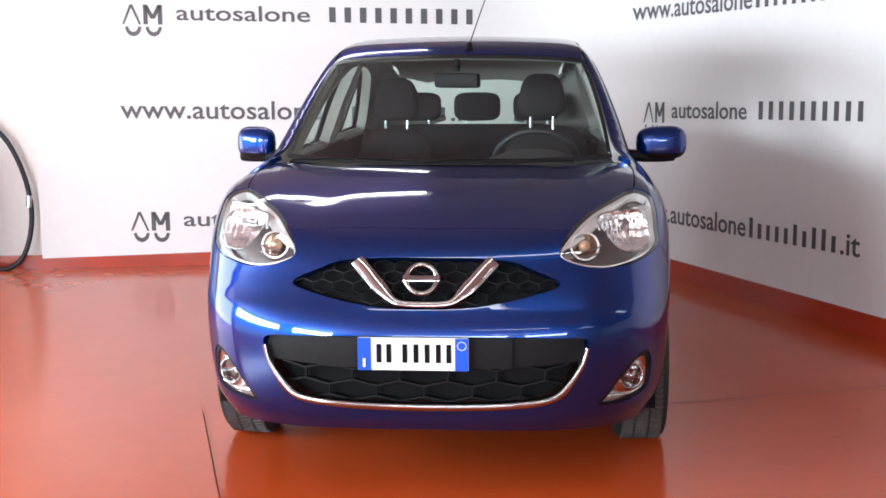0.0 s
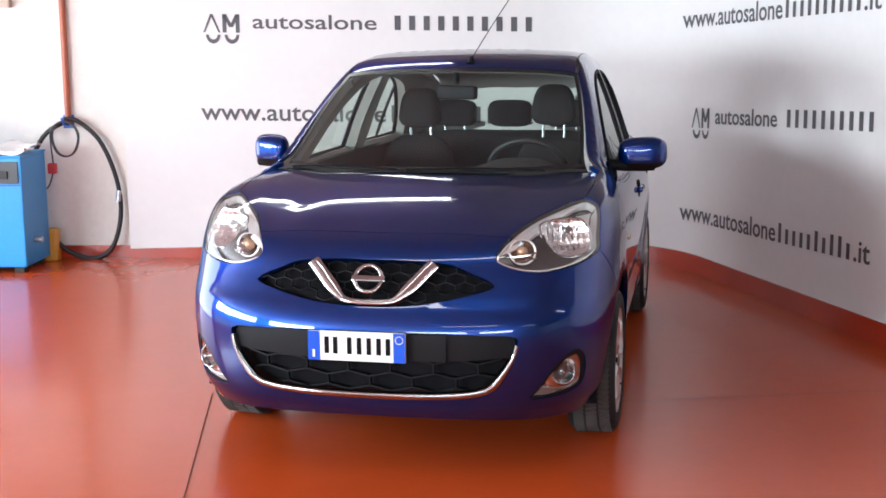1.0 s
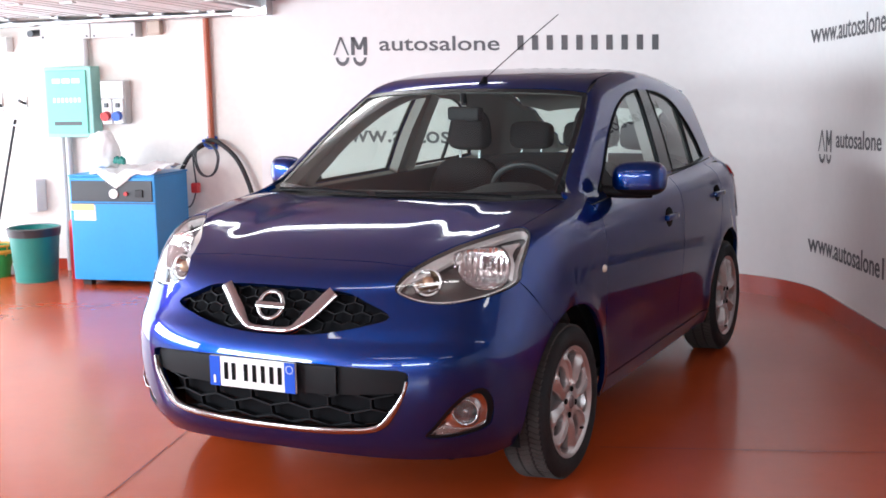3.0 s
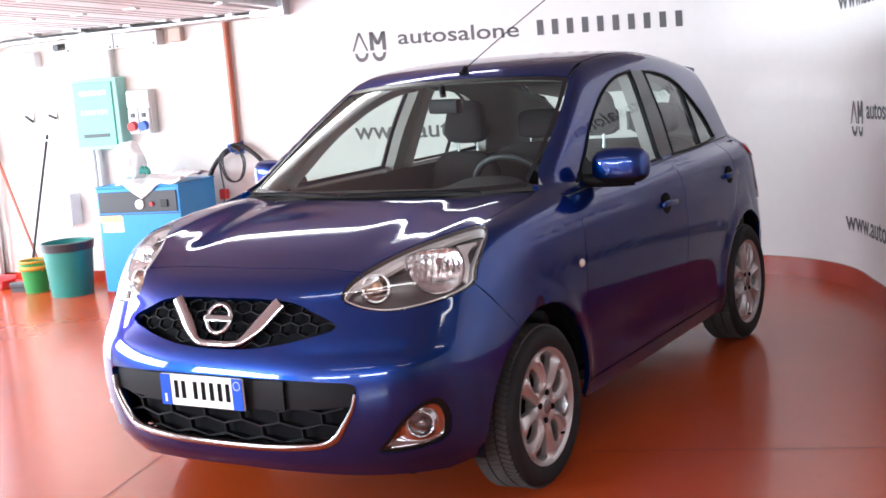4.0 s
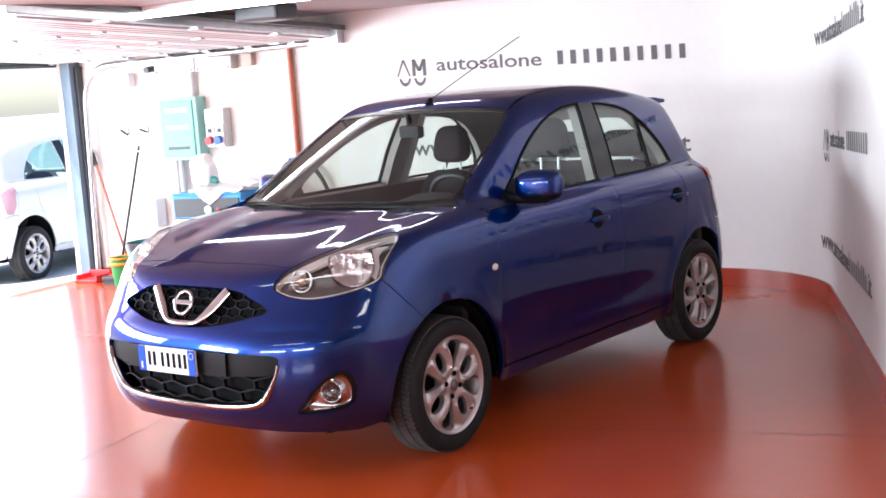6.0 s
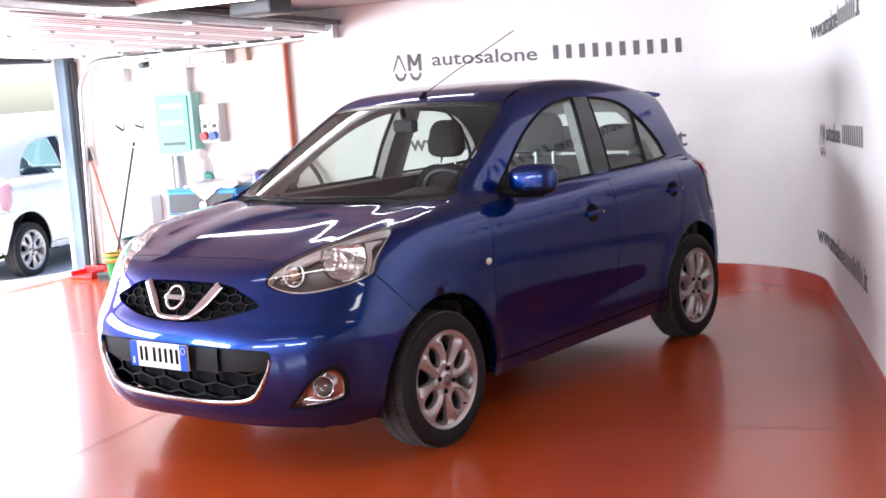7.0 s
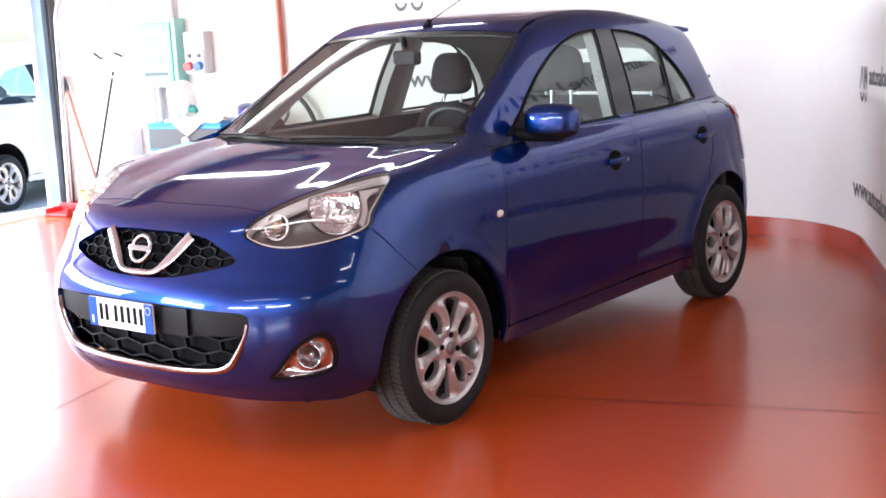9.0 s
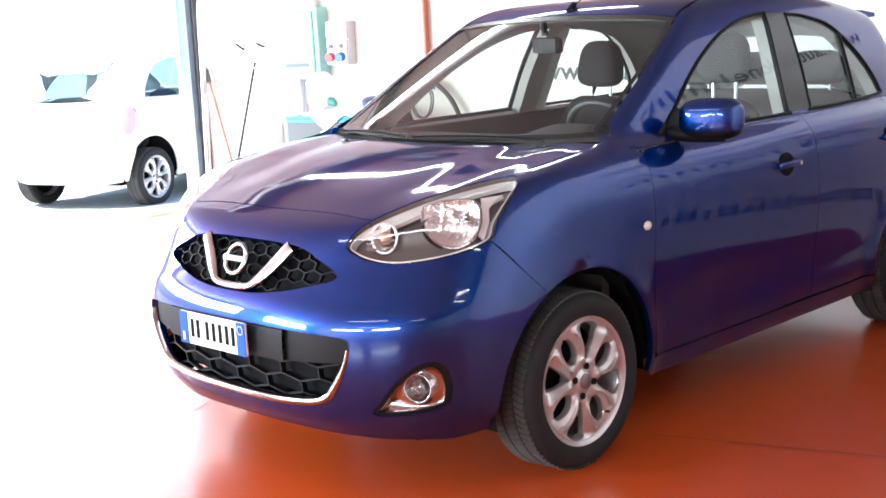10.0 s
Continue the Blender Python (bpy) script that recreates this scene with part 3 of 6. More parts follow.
half = nose_r + [HL[i % 72] for i in range(HL_IN, HL_TIP - 1, -1)] + [HL[i] for i in range(71, HL_OUT - 1, -1)] + [s_(0.520, 0.715)] + arch(0.80, R_F, a_seam, a_lo, 14) + [f_(x, z) for x, z in ((0.70, 0.205), (0.55, 0.215), (0.30, 0.228), (0.0, 0.232))]
outline = half + [np.array((-p[0], p[1], p[2])) for p in reversed(half[1:-1])]
panel("front_bumper", NOSE, outline, M_PAINT, car, holes=[grille3, intake3, fog3, fog3l], step=0.02, gap=0.0009, depth=0.03)

ROOF_SEAM = [(0.550, 1.735), (0.532, 1.95), (0.520, 2.25), (0.515, 2.6), (0.500, 2.95), (0.475, 3.30), (0.455, 3.43)]


def h_(x, y):
    return cast(np.array([[x, y, 1.1]]), np.array([[0, 0, 1.0]]), body_high, 0.8)[0]


def w_(x, z):
    return cast(np.array([[x, 2.2, z]]), np.array([[0, -1.0, 0]]), body_high, 2.2)[0]


screen_side = [w_(x, z) for x, z in spline([(0.655, 1.060), (0.640, 1.16), (0.615, 1.27), (0.588, 1.36), (0.562, 1.425), (0.552, 1.447)], 3)]
FRONT_GLASS = spline([(1.45, 1.050), (1.535, 1.138), (1.72, 1.265), (1.93, 1.365), (2.12, 1.420), (2.24, 1.435), (2.315, 1.438), (2.33, 1.425), (2.285, 1.235), (2.258, 1.06), (2.245, 1.045), (1.85, 1.042)], 5, True)
REAR_GLASS = spline([(2.445, 1.06), (2.465, 1.19), (2.49, 1.415), (2.505, 1.430), (2.66, 1.415), (2.85, 1.368), (3.01, 1.258), (3.11, 1.150), (3.145, 1.078), (3.135, 1.058), (2.85, 1.048), (2.46, 1.046)], 5, True)
BELT = curve((1.0, 1.2, 1.7, 2.2, 2.7, 3.2, 3.7), (1.005, 1.012, 1.022, 1.029, 1.036, 1.042, 1.046))
fg3 = [s_(y, z) for y, z in FRONT_GLASS]
rg3 = [s_(y, z) for y, z in REAR_GLASS]

for sd in (1, -1):
    # front wing
    outline = [HL[i] for i in range(HL_OUT, HL_TOP - 1, -1)] + edge_r + [w_(0.668, 1.060), t_(0.755, 1.15), s_(1.205, 1.0)] + [s_(y, z) for y, z in ((1.200, 0.85), (1.195, 0.6), (1.198, 0.40), (1.200, 0.235))] \
        + arch(0.80, R_F, -9, a_seam, 30) + [s_(0.520, 0.715)]
    panel("front_wing", FLANK, outline, M_PAINT, car, step=0.022, gap=0.0011, side=sd, depth=0.02)
    # doors
    seam_b = spline([(2.345, 1.029), (2.345, 0.80), (2.345, 0.55), (2.335, 0.40), (2.318, 0.292)], 4)
    top = [s_(y, float(BELT(y))) for y in np.linspace(1.205, 2.345, 14)]
    outline = top + [s_(y, z) for y, z in seam_b[1:]] + [s_(y, 0.288) for y in (2.0, 1.6, 1.23)] + [s_(1.203, 0.31), s_(1.195, 0.6), s_(1.200, 0.85)]
    fdoor = panel("front_door", FLANK, outline, M_PAINT, car, step=0.025, gap=0.0015, side=sd)
    arch_r = arch(3.25, R_R, 181, 128, 14)
    top = [s_(y, float(BELT(y))) for y in np.linspace(2.345, 3.125, 12)]
    outline = top + [s_(3.10, 0.80), s_(3.045, 0.66)] + arch_r[::-1] + [s_(2.6, 0.288)] + [s_(y, z) for y, z in reversed(seam_b[1:])]
    rdoor = panel("rear_door", FLANK, outline, M_PAINT, car, step=0.025, gap=0.0015, side=sd)
    # rear quarter, over the wheel and round to the tail
    top = [s_(y, float(BELT(y))) for y in np.linspace(3.125, 3.42, 5)]
    outline = top + [s_(y, z) for y, z in ((3.43, 0.90), (3.46, 0.70), (3.52, 0.50), (3.58, 0.36), (3.59, 0.30))] + arch(3.25, R_R, -1, 128, 30) + [s_(3.045, 0.66), s_(3.10, 0.80)]
    panel("rear_quarter", FLANK, outline, M_PAINT, car, step=0.025, side=sd, depth=0.02)
    # sill
    outline = [s_(y, 0.285) for y in np.linspace(1.19, 2.875, 12)] + [s_(2.885, 0.230)] + [s_(y, 0.212) for y in np.linspace(2.86, 1.21, 10)] + [s_(1.172, 0.250)]
    panel("sill", FLANK, outline, M_PAINT, car, step=0.03, gap=0.0012, side=sd)
    # window frame side with the pillars
    outline = screen_side + [h_(x, y) for x, y in ROOF_SEAM] + [s_(3.46, 1.30), s_(3.54, 1.15), s_(3.58, 1.06)] + [s_(y, float(BELT(y)) + 0.001) for y in np.linspace(3.42, 1.205, 30)] + [t_(0.755, 1.15)]
    frame_ob = panel("window_frame", UPPER, outline, M_PAINT, car, holes=[fg3, rg3], step=0.022, side=sd, depth=0.003)
    panel("inner_trim", UPPER, outline, M_HEADLINER, car, holes=[fg3, rg3], step=0.04, side=sd, depth=0.05, off=-0.016, label="grey-brown inner pillar trim")
    for nm, g3, gl in (("front_side_window", fg3, FRONT_GLASS), ("rear_side_window", rg3, REAR_GLASS)):
        pane = panel(nm, UPPER, g3, M_GLASS, car, step=0.03, side=sd, depth=0, off=-0.004, gap=-0.004, label="green-tinted side glass")
        pane.visible_shadow = False
        bm = bmesh.new()
        tube(bm, [(sd * (p[0] + 0.001), p[1], p[2]) for p in g3], 0.007, 6, True)
        part("window_seal", bm, M_BLACK, pane, "black rubber window seal", True)
    # quarter-light bar and black centre pillar
    bm = bmesh.new()
    tube(bm, [sd_p for sd_p in [(sd * (s_(y, z)[0] + 0.001), y, z) for y, z in spline([(2.865, 1.052), (2.885, 1.20), (2.905, 1.336)], 4)]], 0.010, 6)
    part("window_bar", bm, M_BLACK, pane, "black quarter-light bar", True)
    outline = [s_(y, z) for y, z in ((2.258, 1.046), (2.290, 1.24), (2.335, 1.442), (2.485, 1.436), (2.462, 1.24), (2.442, 1.046))]
    panel("centre_pillar", UPPER, outline, M_GLOSSBLACK, car, step=0.03, side=sd, off=0.003, depth=0.003, label="gloss black centre pillar")
    # door handles
    for dr, hy, hz in ((fdoor, 2.105, 0.862), (rdoor, 3.005, 0.882)):
        hx = s_(hy, hz)[0]
        bm = bmesh.new()
        bmesh.ops.create_uvsphere(bm, u_segments=20, v_segments=10, radius=1, matrix=Matrix.Translation((sd * (hx - 0.002), hy - 0.012, hz - 0.004)) @ Matrix.Diagonal((0.010, 0.062, 0.050, 1)))
        part("handle_recess", bm, M_DARK, dr, "dark handle recess", True)
        bm = bmesh.new()
        box(bm, (sd * hx + (-0.004 if sd > 0 else -0.024), hy - 0.085, hz - 0.014), (sd * hx + (0.024 if sd > 0 else 0.004), hy + 0.075, hz + 0.014), None, 0.011)
        hd = part("handle", bm, M_PAINT, dr, "blue pull handle", True)
        bm = rodm((sd * (hx + 0.018), hy + 0.058, hz), (sd * (hx + 0.026), hy + 0.058, hz), 0.009, 12)
        part("lock", bm, M_CHROME, dr, "chrome lock barrel", True)
    # wheel arch liners
    for yc, r in ((0.80, R_F), (3.25, R_R)):
        bm = bmesh.new()
        a = [radians(-8 + 200 * i / 24) for i in range(25)]
        ring_yz = [(yc + (r + 0.012) * math.cos(t), 0.295 + (r + 0.012) * math.sin(t)) for t in a]
        rows = [[bm.verts.new((sd * min(xx, s_(y, max(z, 0.34))[0] - 0.018), y, z)) for y, z in ring_yz] for xx in (0.785, 0.42)]
        for i in range(24):
            bm.faces.new((rows[0][i], rows[0][i + 1], rows[1][i + 1], rows[1][i]))
        bm.faces.new(rows[1])
        part("arch_liner", bm, M_DARK, car, "black wheel arch liner")

# roof, tailgate and rear bumper
half = [w_(x, z) for x, z in spline([(0.0, 1.474), (0.25, 1.470), (0.45, 1.460), (0.552, 1.447)], 3)] + [h_(x, y) for x, y in ROOF_SEAM] + [h_(x, y) for x, y in ((0.30, 3.47), (0.0, 3.48))]
outline = half + [np.array((-p[0], p[1], p[2])) for p in reversed(half[1:-1])]
panel("roof", Down(1.1, body_high), outline, M_PAINT, car, step=0.03)
panel("headliner", Down(1.1, body_high), outline, M_HEADLINER, car, step=0.06, off=-0.03, depth=0, label="grey-brown headliner")
half = [h_(0.0, 3.48), h_(0.30, 3.47), h_(0.455, 3.43), s_(3.46, 1.30), s_(3.54, 1.15), s_(3.58, 1.06)] + [s_(3.42, float(BELT(3.42)))] + [s_(y, z) for y, z in ((3.43, 0.90), (3.46, 0.70))] + [np.array((0.45, 3.78, 0.66)), np.array((0.0, 3.80, 0.66))]
outline = half + [np.array((-p[0], p[1], p[2])) for p in reversed(half[1:-1])]
RW = mirrored([(0.0, 1.385), (0.30, 1.375), (0.46, 1.335), (0.54, 1.20), (0.56, 1.09), (0.50, 1.055), (0.25, 1.045), (0.0, 1.042)])
rw3 = [cast(np.array([[x, 2.6, z]]), np.array([[0, 1.0, 0]]), body_high, 1.6)[0] for x, z in RW]
panel("tailgate", TAILM, outline, M_PAINT, car, holes=[rw3], step=0.035)
g = panel("rear_window", TAILM, rw3, M_GLASS, car, step=0.04, depth=0, off=-0.004, gap=-0.004, label="green-tinted rear window")
g.visible_shadow = False
half = [np.array((0.0, 3.80, 0.66)), np.array((0.45, 3.78, 0.66)), s_(3.46, 0.70), s_(3.52, 0.50), s_(3.58, 0.36), s_(3.59, 0.25), np.array((0.5, 3.7, 0.22)), np.array((0.0, 3.75, 0.22))]
outline = half + [np.array((-p[0], p[1], p[2])) for p in reversed(half[1:-1])]
panel("rear_bumper", TAILM, outline, M_PAINT, car, step=0.04)
bm = bmesh.new()
pts = [(x, 3.36 - 0.20 * x * x, h_(x, 3.36 - 0.20 * x * x)[2] + 0.004) for x in np.linspace(-0.46, 0.46, 15)]
rows = [[bm.verts.new((x, y + dy, z + dz)) for dy, dz in ((0, 0.0), (0.11, -0.006), (0.235, -0.022), (0.238, -0.040), (0.11, -0.046), (0.0, -0.03))] for x, y, z in pts]
for a, b in zip(rows, rows[1:]):
    for k in range(6):
        bm.faces.new((a[k], b[k], b[(k + 1) % 6], a[(k + 1) % 6]))
bm.faces.new(rows[0])
bm.faces.new(rows[-1][::-1])
bmesh.ops.recalc_face_normals(bm, faces=bm.faces)
part("spoiler", bm, M_PAINT, car, smooth=True)
for sd in (1, -1):
    out = [s_(y, z) for y, z in ((3.42, 1.0), (3.52, 0.985), (3.60, 0.93), (3.60, 0.72), (3.53, 0.70), (3.47, 0.80))]
    tail = panel("tail_lamp", TAILM, out, M_CLEARLENS, car, step=0.03, side=sd, off=0.006, depth=0.02, label="clear tail lamp with a red top")
    out = [s_(y, z) for y, z in ((3.425, 0.998), (3.52, 0.983), (3.598, 0.930), (3.60, 0.89), (3.50, 0.92), (3.44, 0.95))]
    panel("stop_lens", TAILM, out, M_REDLENS, tail, step=0.03, side=sd, off=0.009, depth=0.02, label="red stop lens")

# windscreen with a black edge, cowl and wipers
half = [w_(x, z) for x, z in spline([(0.0, 1.474), (0.25, 1.470), (0.45, 1.460), (0.552, 1.447)], 3)] + screen_side[::-1][1:] + [w_(x, z) for x, z in ((0.55, 1.053), (0.3, 1.046), (0.0, 1.044))]
outline = half + [np.array((-p[0], p[1], p[2])) for p in reversed(half[1:-1])]
SCREEN = Ahead(2.2, -1, body_high)
ws = panel("windscreen", SCREEN, outline, M_GLASS, car, step=0.035, depth=0, off=-0.003, label="laminated green-tinted windscreen")
ws.visible_shadow = False
q = SCREEN.to(np.array(outline))
hole = SCREEN.lift(inset(q, 0.020))
panel("screen_edge", SCREEN, outline, M_GLOSSBLACK, ws, holes=[hole], step=0.03, off=0.0005, depth=0, label="black printed windscreen edge")
half = [t_(x, y) for x, y in spline([(0.0, 0.922), (0.20, 0.932), (0.40, 0.967), (0.60, 1.037), (0.704, 1.087)], 3)]
bm = bmesh.new()
fr = [Vector(p) - UP * 0.012 for p in half[::-1]] + [Vector((-p[0], p[1], p[2] - 0.012)) for p in half[1:]]
bk = [Vector((p.x * 0.985, p.y + 0.13 - 0.05 * abs(p.x), p.z + 0.006)) for p in fr]
va, vb, vc = [bm.verts.new(p) for p in fr], [bm.verts.new((a + b) / 2 - UP * 0.012) for a, b in zip(fr, bk)], [bm.verts.new(p) for p in bk]
for i in range(len(fr) - 1):
    bm.faces.new((va[i], va[i + 1], vb[i + 1], vb[i]))
    bm.faces.new((vb[i], vb[i + 1], vc[i + 1], vc[i]))
part("cowl", bm, M_DARK, car, "black plastic scuttle panel", True)
for x0, x1 in ((0.50, -0.08), (-0.12, -0.62)):
    bm = bmesh.new()
    arm = [w_(x0 + (x1 - x0) * k / 8, 1.050 + (0.009 * math.sin(k / 8 * 3.1))) + np.array((0, -0.014, 0.006)) for k in range(9)]
    tube(bm, arm, 0.0038, 6)
    wiper = part("wiper", bm, M_DARK, car, "black wiper arm", True)
    part("blade", tube(bmesh.new(), [p + np.array((0, 0.010, -0.008)) for p in arm], 0.003, 4), M_BLACK, wiper)

# roof aerial
bm = bmesh.new()
rod(bm, (0.046, 1.775, 1.487), (0.046, 1.80, 1.520), 0.020, 14, 0.011)
aerial = part("aerial", bm, M_BLACK, car, "black roof aerial", True)
part("mast", tube(bmesh.new(), spline([(0.046, 1.80, 1.515), (0.075, 2.15, 1.66), (0.110, 2.56, 1.822)], 5), 0.0026, 6), M_BLACK, aerial)

# door mirrors
for sd in (1, -1):
    bm = bmesh.new()
    n, m_ = 28, 16
    rows = []
    for j in range(m_ + 1):
        v = -math.pi / 2 + math.pi * j / m_
        row = []
        for i in range(n):
            u = 2 * math.pi * i / n
            def sp(c, e):
                return math.copysign(abs(c) ** e, c)
            x = 0.108 * sp(math.cos(v), 0.62) * sp(math.cos(u), 0.62)
            z = 0.074 * sp(math.cos(v), 0.62) * sp(math.sin(u), 0.66)
            y = 0.066 * sp(math.sin(v), 0.85)
            z += 0.10 * x * 0.2
            row.append((sd * (0.876 + x) if sd > 0 else -(0.862 + 0.80 * x), 1.500 + y + 0.20 * x, 1.092 + z))
        rows.append(row)
    shells = (bm, bmesh.new())
    for shell, lower in zip(shells, (False, True)):
        grid = [[shell.verts.new(p) for p in row] for row in rows]
        for a, b in zip(grid, grid[1:]):
            for i in range(n):
                shell.faces.new((a[i], a[(i + 1) % n], b[(i + 1) % n], b[i]))
        bmesh.ops.remove_doubles(shell, verts=shell.verts, dist=0.0005)
        bmesh.ops.recalc_face_normals(shell, faces=shell.faces)
        bmesh.ops.bisect_plane(shell, geom=shell.verts[:] + shell.edges[:] + shell.faces[:], plane_co=(0, 0, 1.052), plane_no=(0, 0, 1), clear_inner=not lower, clear_outer=lower)
    mir = part("door_mirror", bm, M_PAINT, car, "blue door mirror", True)
    part("lower_shell", shells[1], M_BLACK, mir, "black plastic lower shell", True)
    bm = bmesh.new()
    tube(bm, [(sd * x, y, z) for x, y, z in ((0.735, 1.45, 1.044), (0.80, 1.46, 1.038), (0.88, 1.488, 1.036), (0.925, 1.508, 1.038))], 0.026, 12)
    part("mirror_foot", bm, M_BLACK, mir, "black mirror foot", True)
    out = [s_(y, z) for y, z in ((1.36, 1.040), (1.53, 1.130), (1.62, 1.044))]
    panel("mirror_sail", UPPER, out, M_BLACK, mir, step=0.03, side=sd, off=0.004, depth=0.004, label="black mirror sail")
    bm = bmesh.new()
    bmesh.ops.create_circle(bm, cap_ends=True, segments=24, radius=1, matrix=Matrix.Translation((sd * 0.874, 1.562, 1.092)) @ Matrix.Rotation(radians(90), 4, "X") @ Matrix.Diagonal((0.074, 0.048, 1, 1)))
    part("mirror_glass", bm, M_CHROME, mir)
    p = s_(1.150, 0.762)
    bm = bmesh.new()
    bmesh.ops.create_uvsphere(bm, u_segments=16, v_segments=8, radius=1, matrix=Matrix.Translation((sd * p[0], p[1], p[2])) @ Matrix.Diagonal((0.010, 0.022, 0.016, 1)))
    part("side_repeater", bm, material("frosted_repeater", (0.70, 0.62, 0.52), 0.2, vary=0.05) if sd == 1 else bpy.data.materials["frosted_repeater"], car, "pale side repeater lamp", True)

# ---- car: lamps, grilles, plate, wheels, cabin ----
def ring(bm, c, axis, r, t, seg=32, tseg=8, squash=1.0):
    rot = Vector(axis).to_track_quat("Z", "Y").to_matrix().to_4x4()
    m = Matrix.Translation(c) @ rot
    pts = [m @ Vector((r * math.cos(a), r * squash * math.sin(a), 0)) for a in (2 * math.pi * k / seg for k in range(seg))]
    return tube(bm, pts, t, tseg, True)


def bowl(bm, c, axis, r, depth, seg=28, flute=0.0):
    """A dished reflector, fluted upright where flute is given."""
    rot = Vector(axis).to_track_quat("Z", "Y").to_matrix().to_4x4()
    m = Matrix.Translation(c) @ rot
    n = 18 if flute else 8
    prof = [(r * k / n + 1e-4, -depth * (1 - (k / n) ** 2)) for k in range(n + 1)]
    revolve(bm, prof, m, seg)
    if flute:
        inv = m.inverted()
        for v in bm.verts:
            p = inv @ v.co
            p.z += flute * math.sin(p.x * 2 * math.pi / 0.021) * (1 if p.y > 0 else 0.6) + flute * 0.5 * math.sin(p.y * 2 * math.pi / 0.045)
            v.co = m @ p
    return bm


def circle3(c, axis, r, n=24):
    rot = Vector(axis).to_track_quat("Z", "Y").to_matrix().to_4x4()
    m = Matrix.Translation(c) @ rot
    return [np.array(m @ Vector((r * math.cos(2 * math.pi * k / n), r * math.sin(2 * math.pi * k / n), 0))) for k in range(n)]


def tuck(bm, d):
    """Keep a lamp's insides at least d behind the skin of the body."""
    P = np.array([v.co for v in bm.verts])
    for _ in range(5):
        f = body(*P.T)
        g = np.stack([(body(*(P + e).T) - body(*(P - e).T)) / 0.003 for e in np.eye(3) * 0.0015], 1)
        k = np.maximum(f / np.maximum(np.linalg.norm(g, axis=1), 0.3) + d, 0)
        P = P - g / np.linalg.norm(g, axis=1, keepdims=True) * k[:, None]
    for v, p in zip(bm.verts, P):
        v.co = p
    return bm


hl_n = gradient(HL, body)
for sd in (1, -1):
    mx = Matrix.Diagonal((sd, 1, 1, 1))
    lens = panel("headlamp", LAMP, HL, M_LENS, car, step=0.02, gap=0.002, off=-0.002, depth=0.0, side=sd, label="clear headlamp with a round reflector and indicator bowl")
    lens.visible_shadow = False
    main, amb = np.array((0.646, 0.384, 0.892)), np.array((0.508, 0.250, 0.827))
    ax_m = np.array((0.28, -0.92, 0.28))
    main, amb = LAMP.lift(LAMP.to(np.array([main, amb])))
    main, amb = main + np.array((0.012, 0.005, 0.0)), amb + np.array((0.006, 0.0, 0.0))
    ring_m = circle3(main - ax_m * 0.042, ax_m, 0.105)
    ring_a = circle3(amb - np.array((0.2, -0.94, 0.2)) * 0.042, (0.2, -0.94, 0.2), 0.045)
    qh = LAMP.to(HL)
    bez_out = LAMP.lift(inset(qh, 0.004))
    trim_in = LAMP.lift(inset(qh, 0.0075))
    panel("bezel", LAMP, bez_out, M_BEZEL_DARK, lens, holes=[ring_m, ring_a], step=0.014, off=-0.050, depth=0.0, gap=0, side=sd, label="smoked inner bezel")
    panel("bezel_trim", LAMP, bez_out, M_BEZEL, lens, holes=[trim_in], step=0.012, off=-0.016, depth=0.03, gap=0, side=sd, label="satin silver lamp edge")
    # silver brow above the reflector
    brow = [HL[i] for i in range(2, 24)] + [LAMP.lift(inset(qh, d))[i] for i, d in zip(range(23, 1, -2), (0.008, 0.014, 0.018, 0.021, 0.024, 0.026, 0.028, 0.030, 0.030, 0.026, 0.014))]
    panel("brow", LAMP, brow, M_BEZEL, lens, step=0.012, off=-0.030, depth=0.012, gap=0.002, side=sd, label="satin silver brow")
    for zoff, half_w in ((-0.012, 0.050), (-0.034, 0.044)):
        bar = [amb + np.array((0.72, 0.69, 0.0)) * k * half_w / 6 + np.array((0.010, 0.0, zoff + 0.004 * (k / 6) ** 2)) for k in range(-6, 7)]
        bm = tuck(tube(bmesh.new(), bar, 0.0036, 8), 0.013)
        bm.transform(mx)
        part("indicator_bar", bm, M_CHROME, lens, "chrome bar across the indicator", True)
    fin = LAMP.lift(LAMP.to(np.array(((0.664, 0.513, 0.937), (0.717, 0.558, 0.944), (0.742, 0.480, 0.910), (0.762, 0.462, 0.872), (0.766, 0.430, 0.818), (0.752, 0.418, 0.838), (0.742, 0.446, 0.895), (0.715, 0.470, 0.918)))))
    panel("bezel_fin", LAMP, fin, M_BEZEL, lens, step=0.012, off=-0.026, depth=0.012, gap=0, side=sd, label="satin silver fin")
    bm = bowl(bmesh.new(), main - ax_m * 0.040, ax_m, 0.108, 0.060, 72, 0.0028)
    tuck(bm, 0.016)
    bm.transform(mx)
    bmesh.ops.recalc_face_normals(bm, faces=bm.faces)
    part("reflector", bm, M_REFLECTOR, lens, "faceted chrome reflector", True)
    bm = tuck(ring(bmesh.new(), main - ax_m * 0.037, ax_m, 0.108, 0.0045), 0.012)
    bm.transform(mx)
    part("reflector_ring", bm, M_CHROME, lens, "chrome ring", True)
    bm = bmesh.new()
    rod(bm, main - ax_m * 0.095, main - ax_m * 0.055, 0.016, 14, 0.013)
    bm.transform(mx)
    part("bulb_cap", bm, M_CHROME, lens, "", True)
    bm = bowl(bmesh.new(), amb - np.array((0.2, -0.94, 0.2)) * 0.045, (0.2, -0.94, 0.2), 0.047, 0.028)
    tuck(bm, 0.014)
    bm.transform(mx)
    part("indicator_bowl", bm, M_CHROME, lens, "", True)
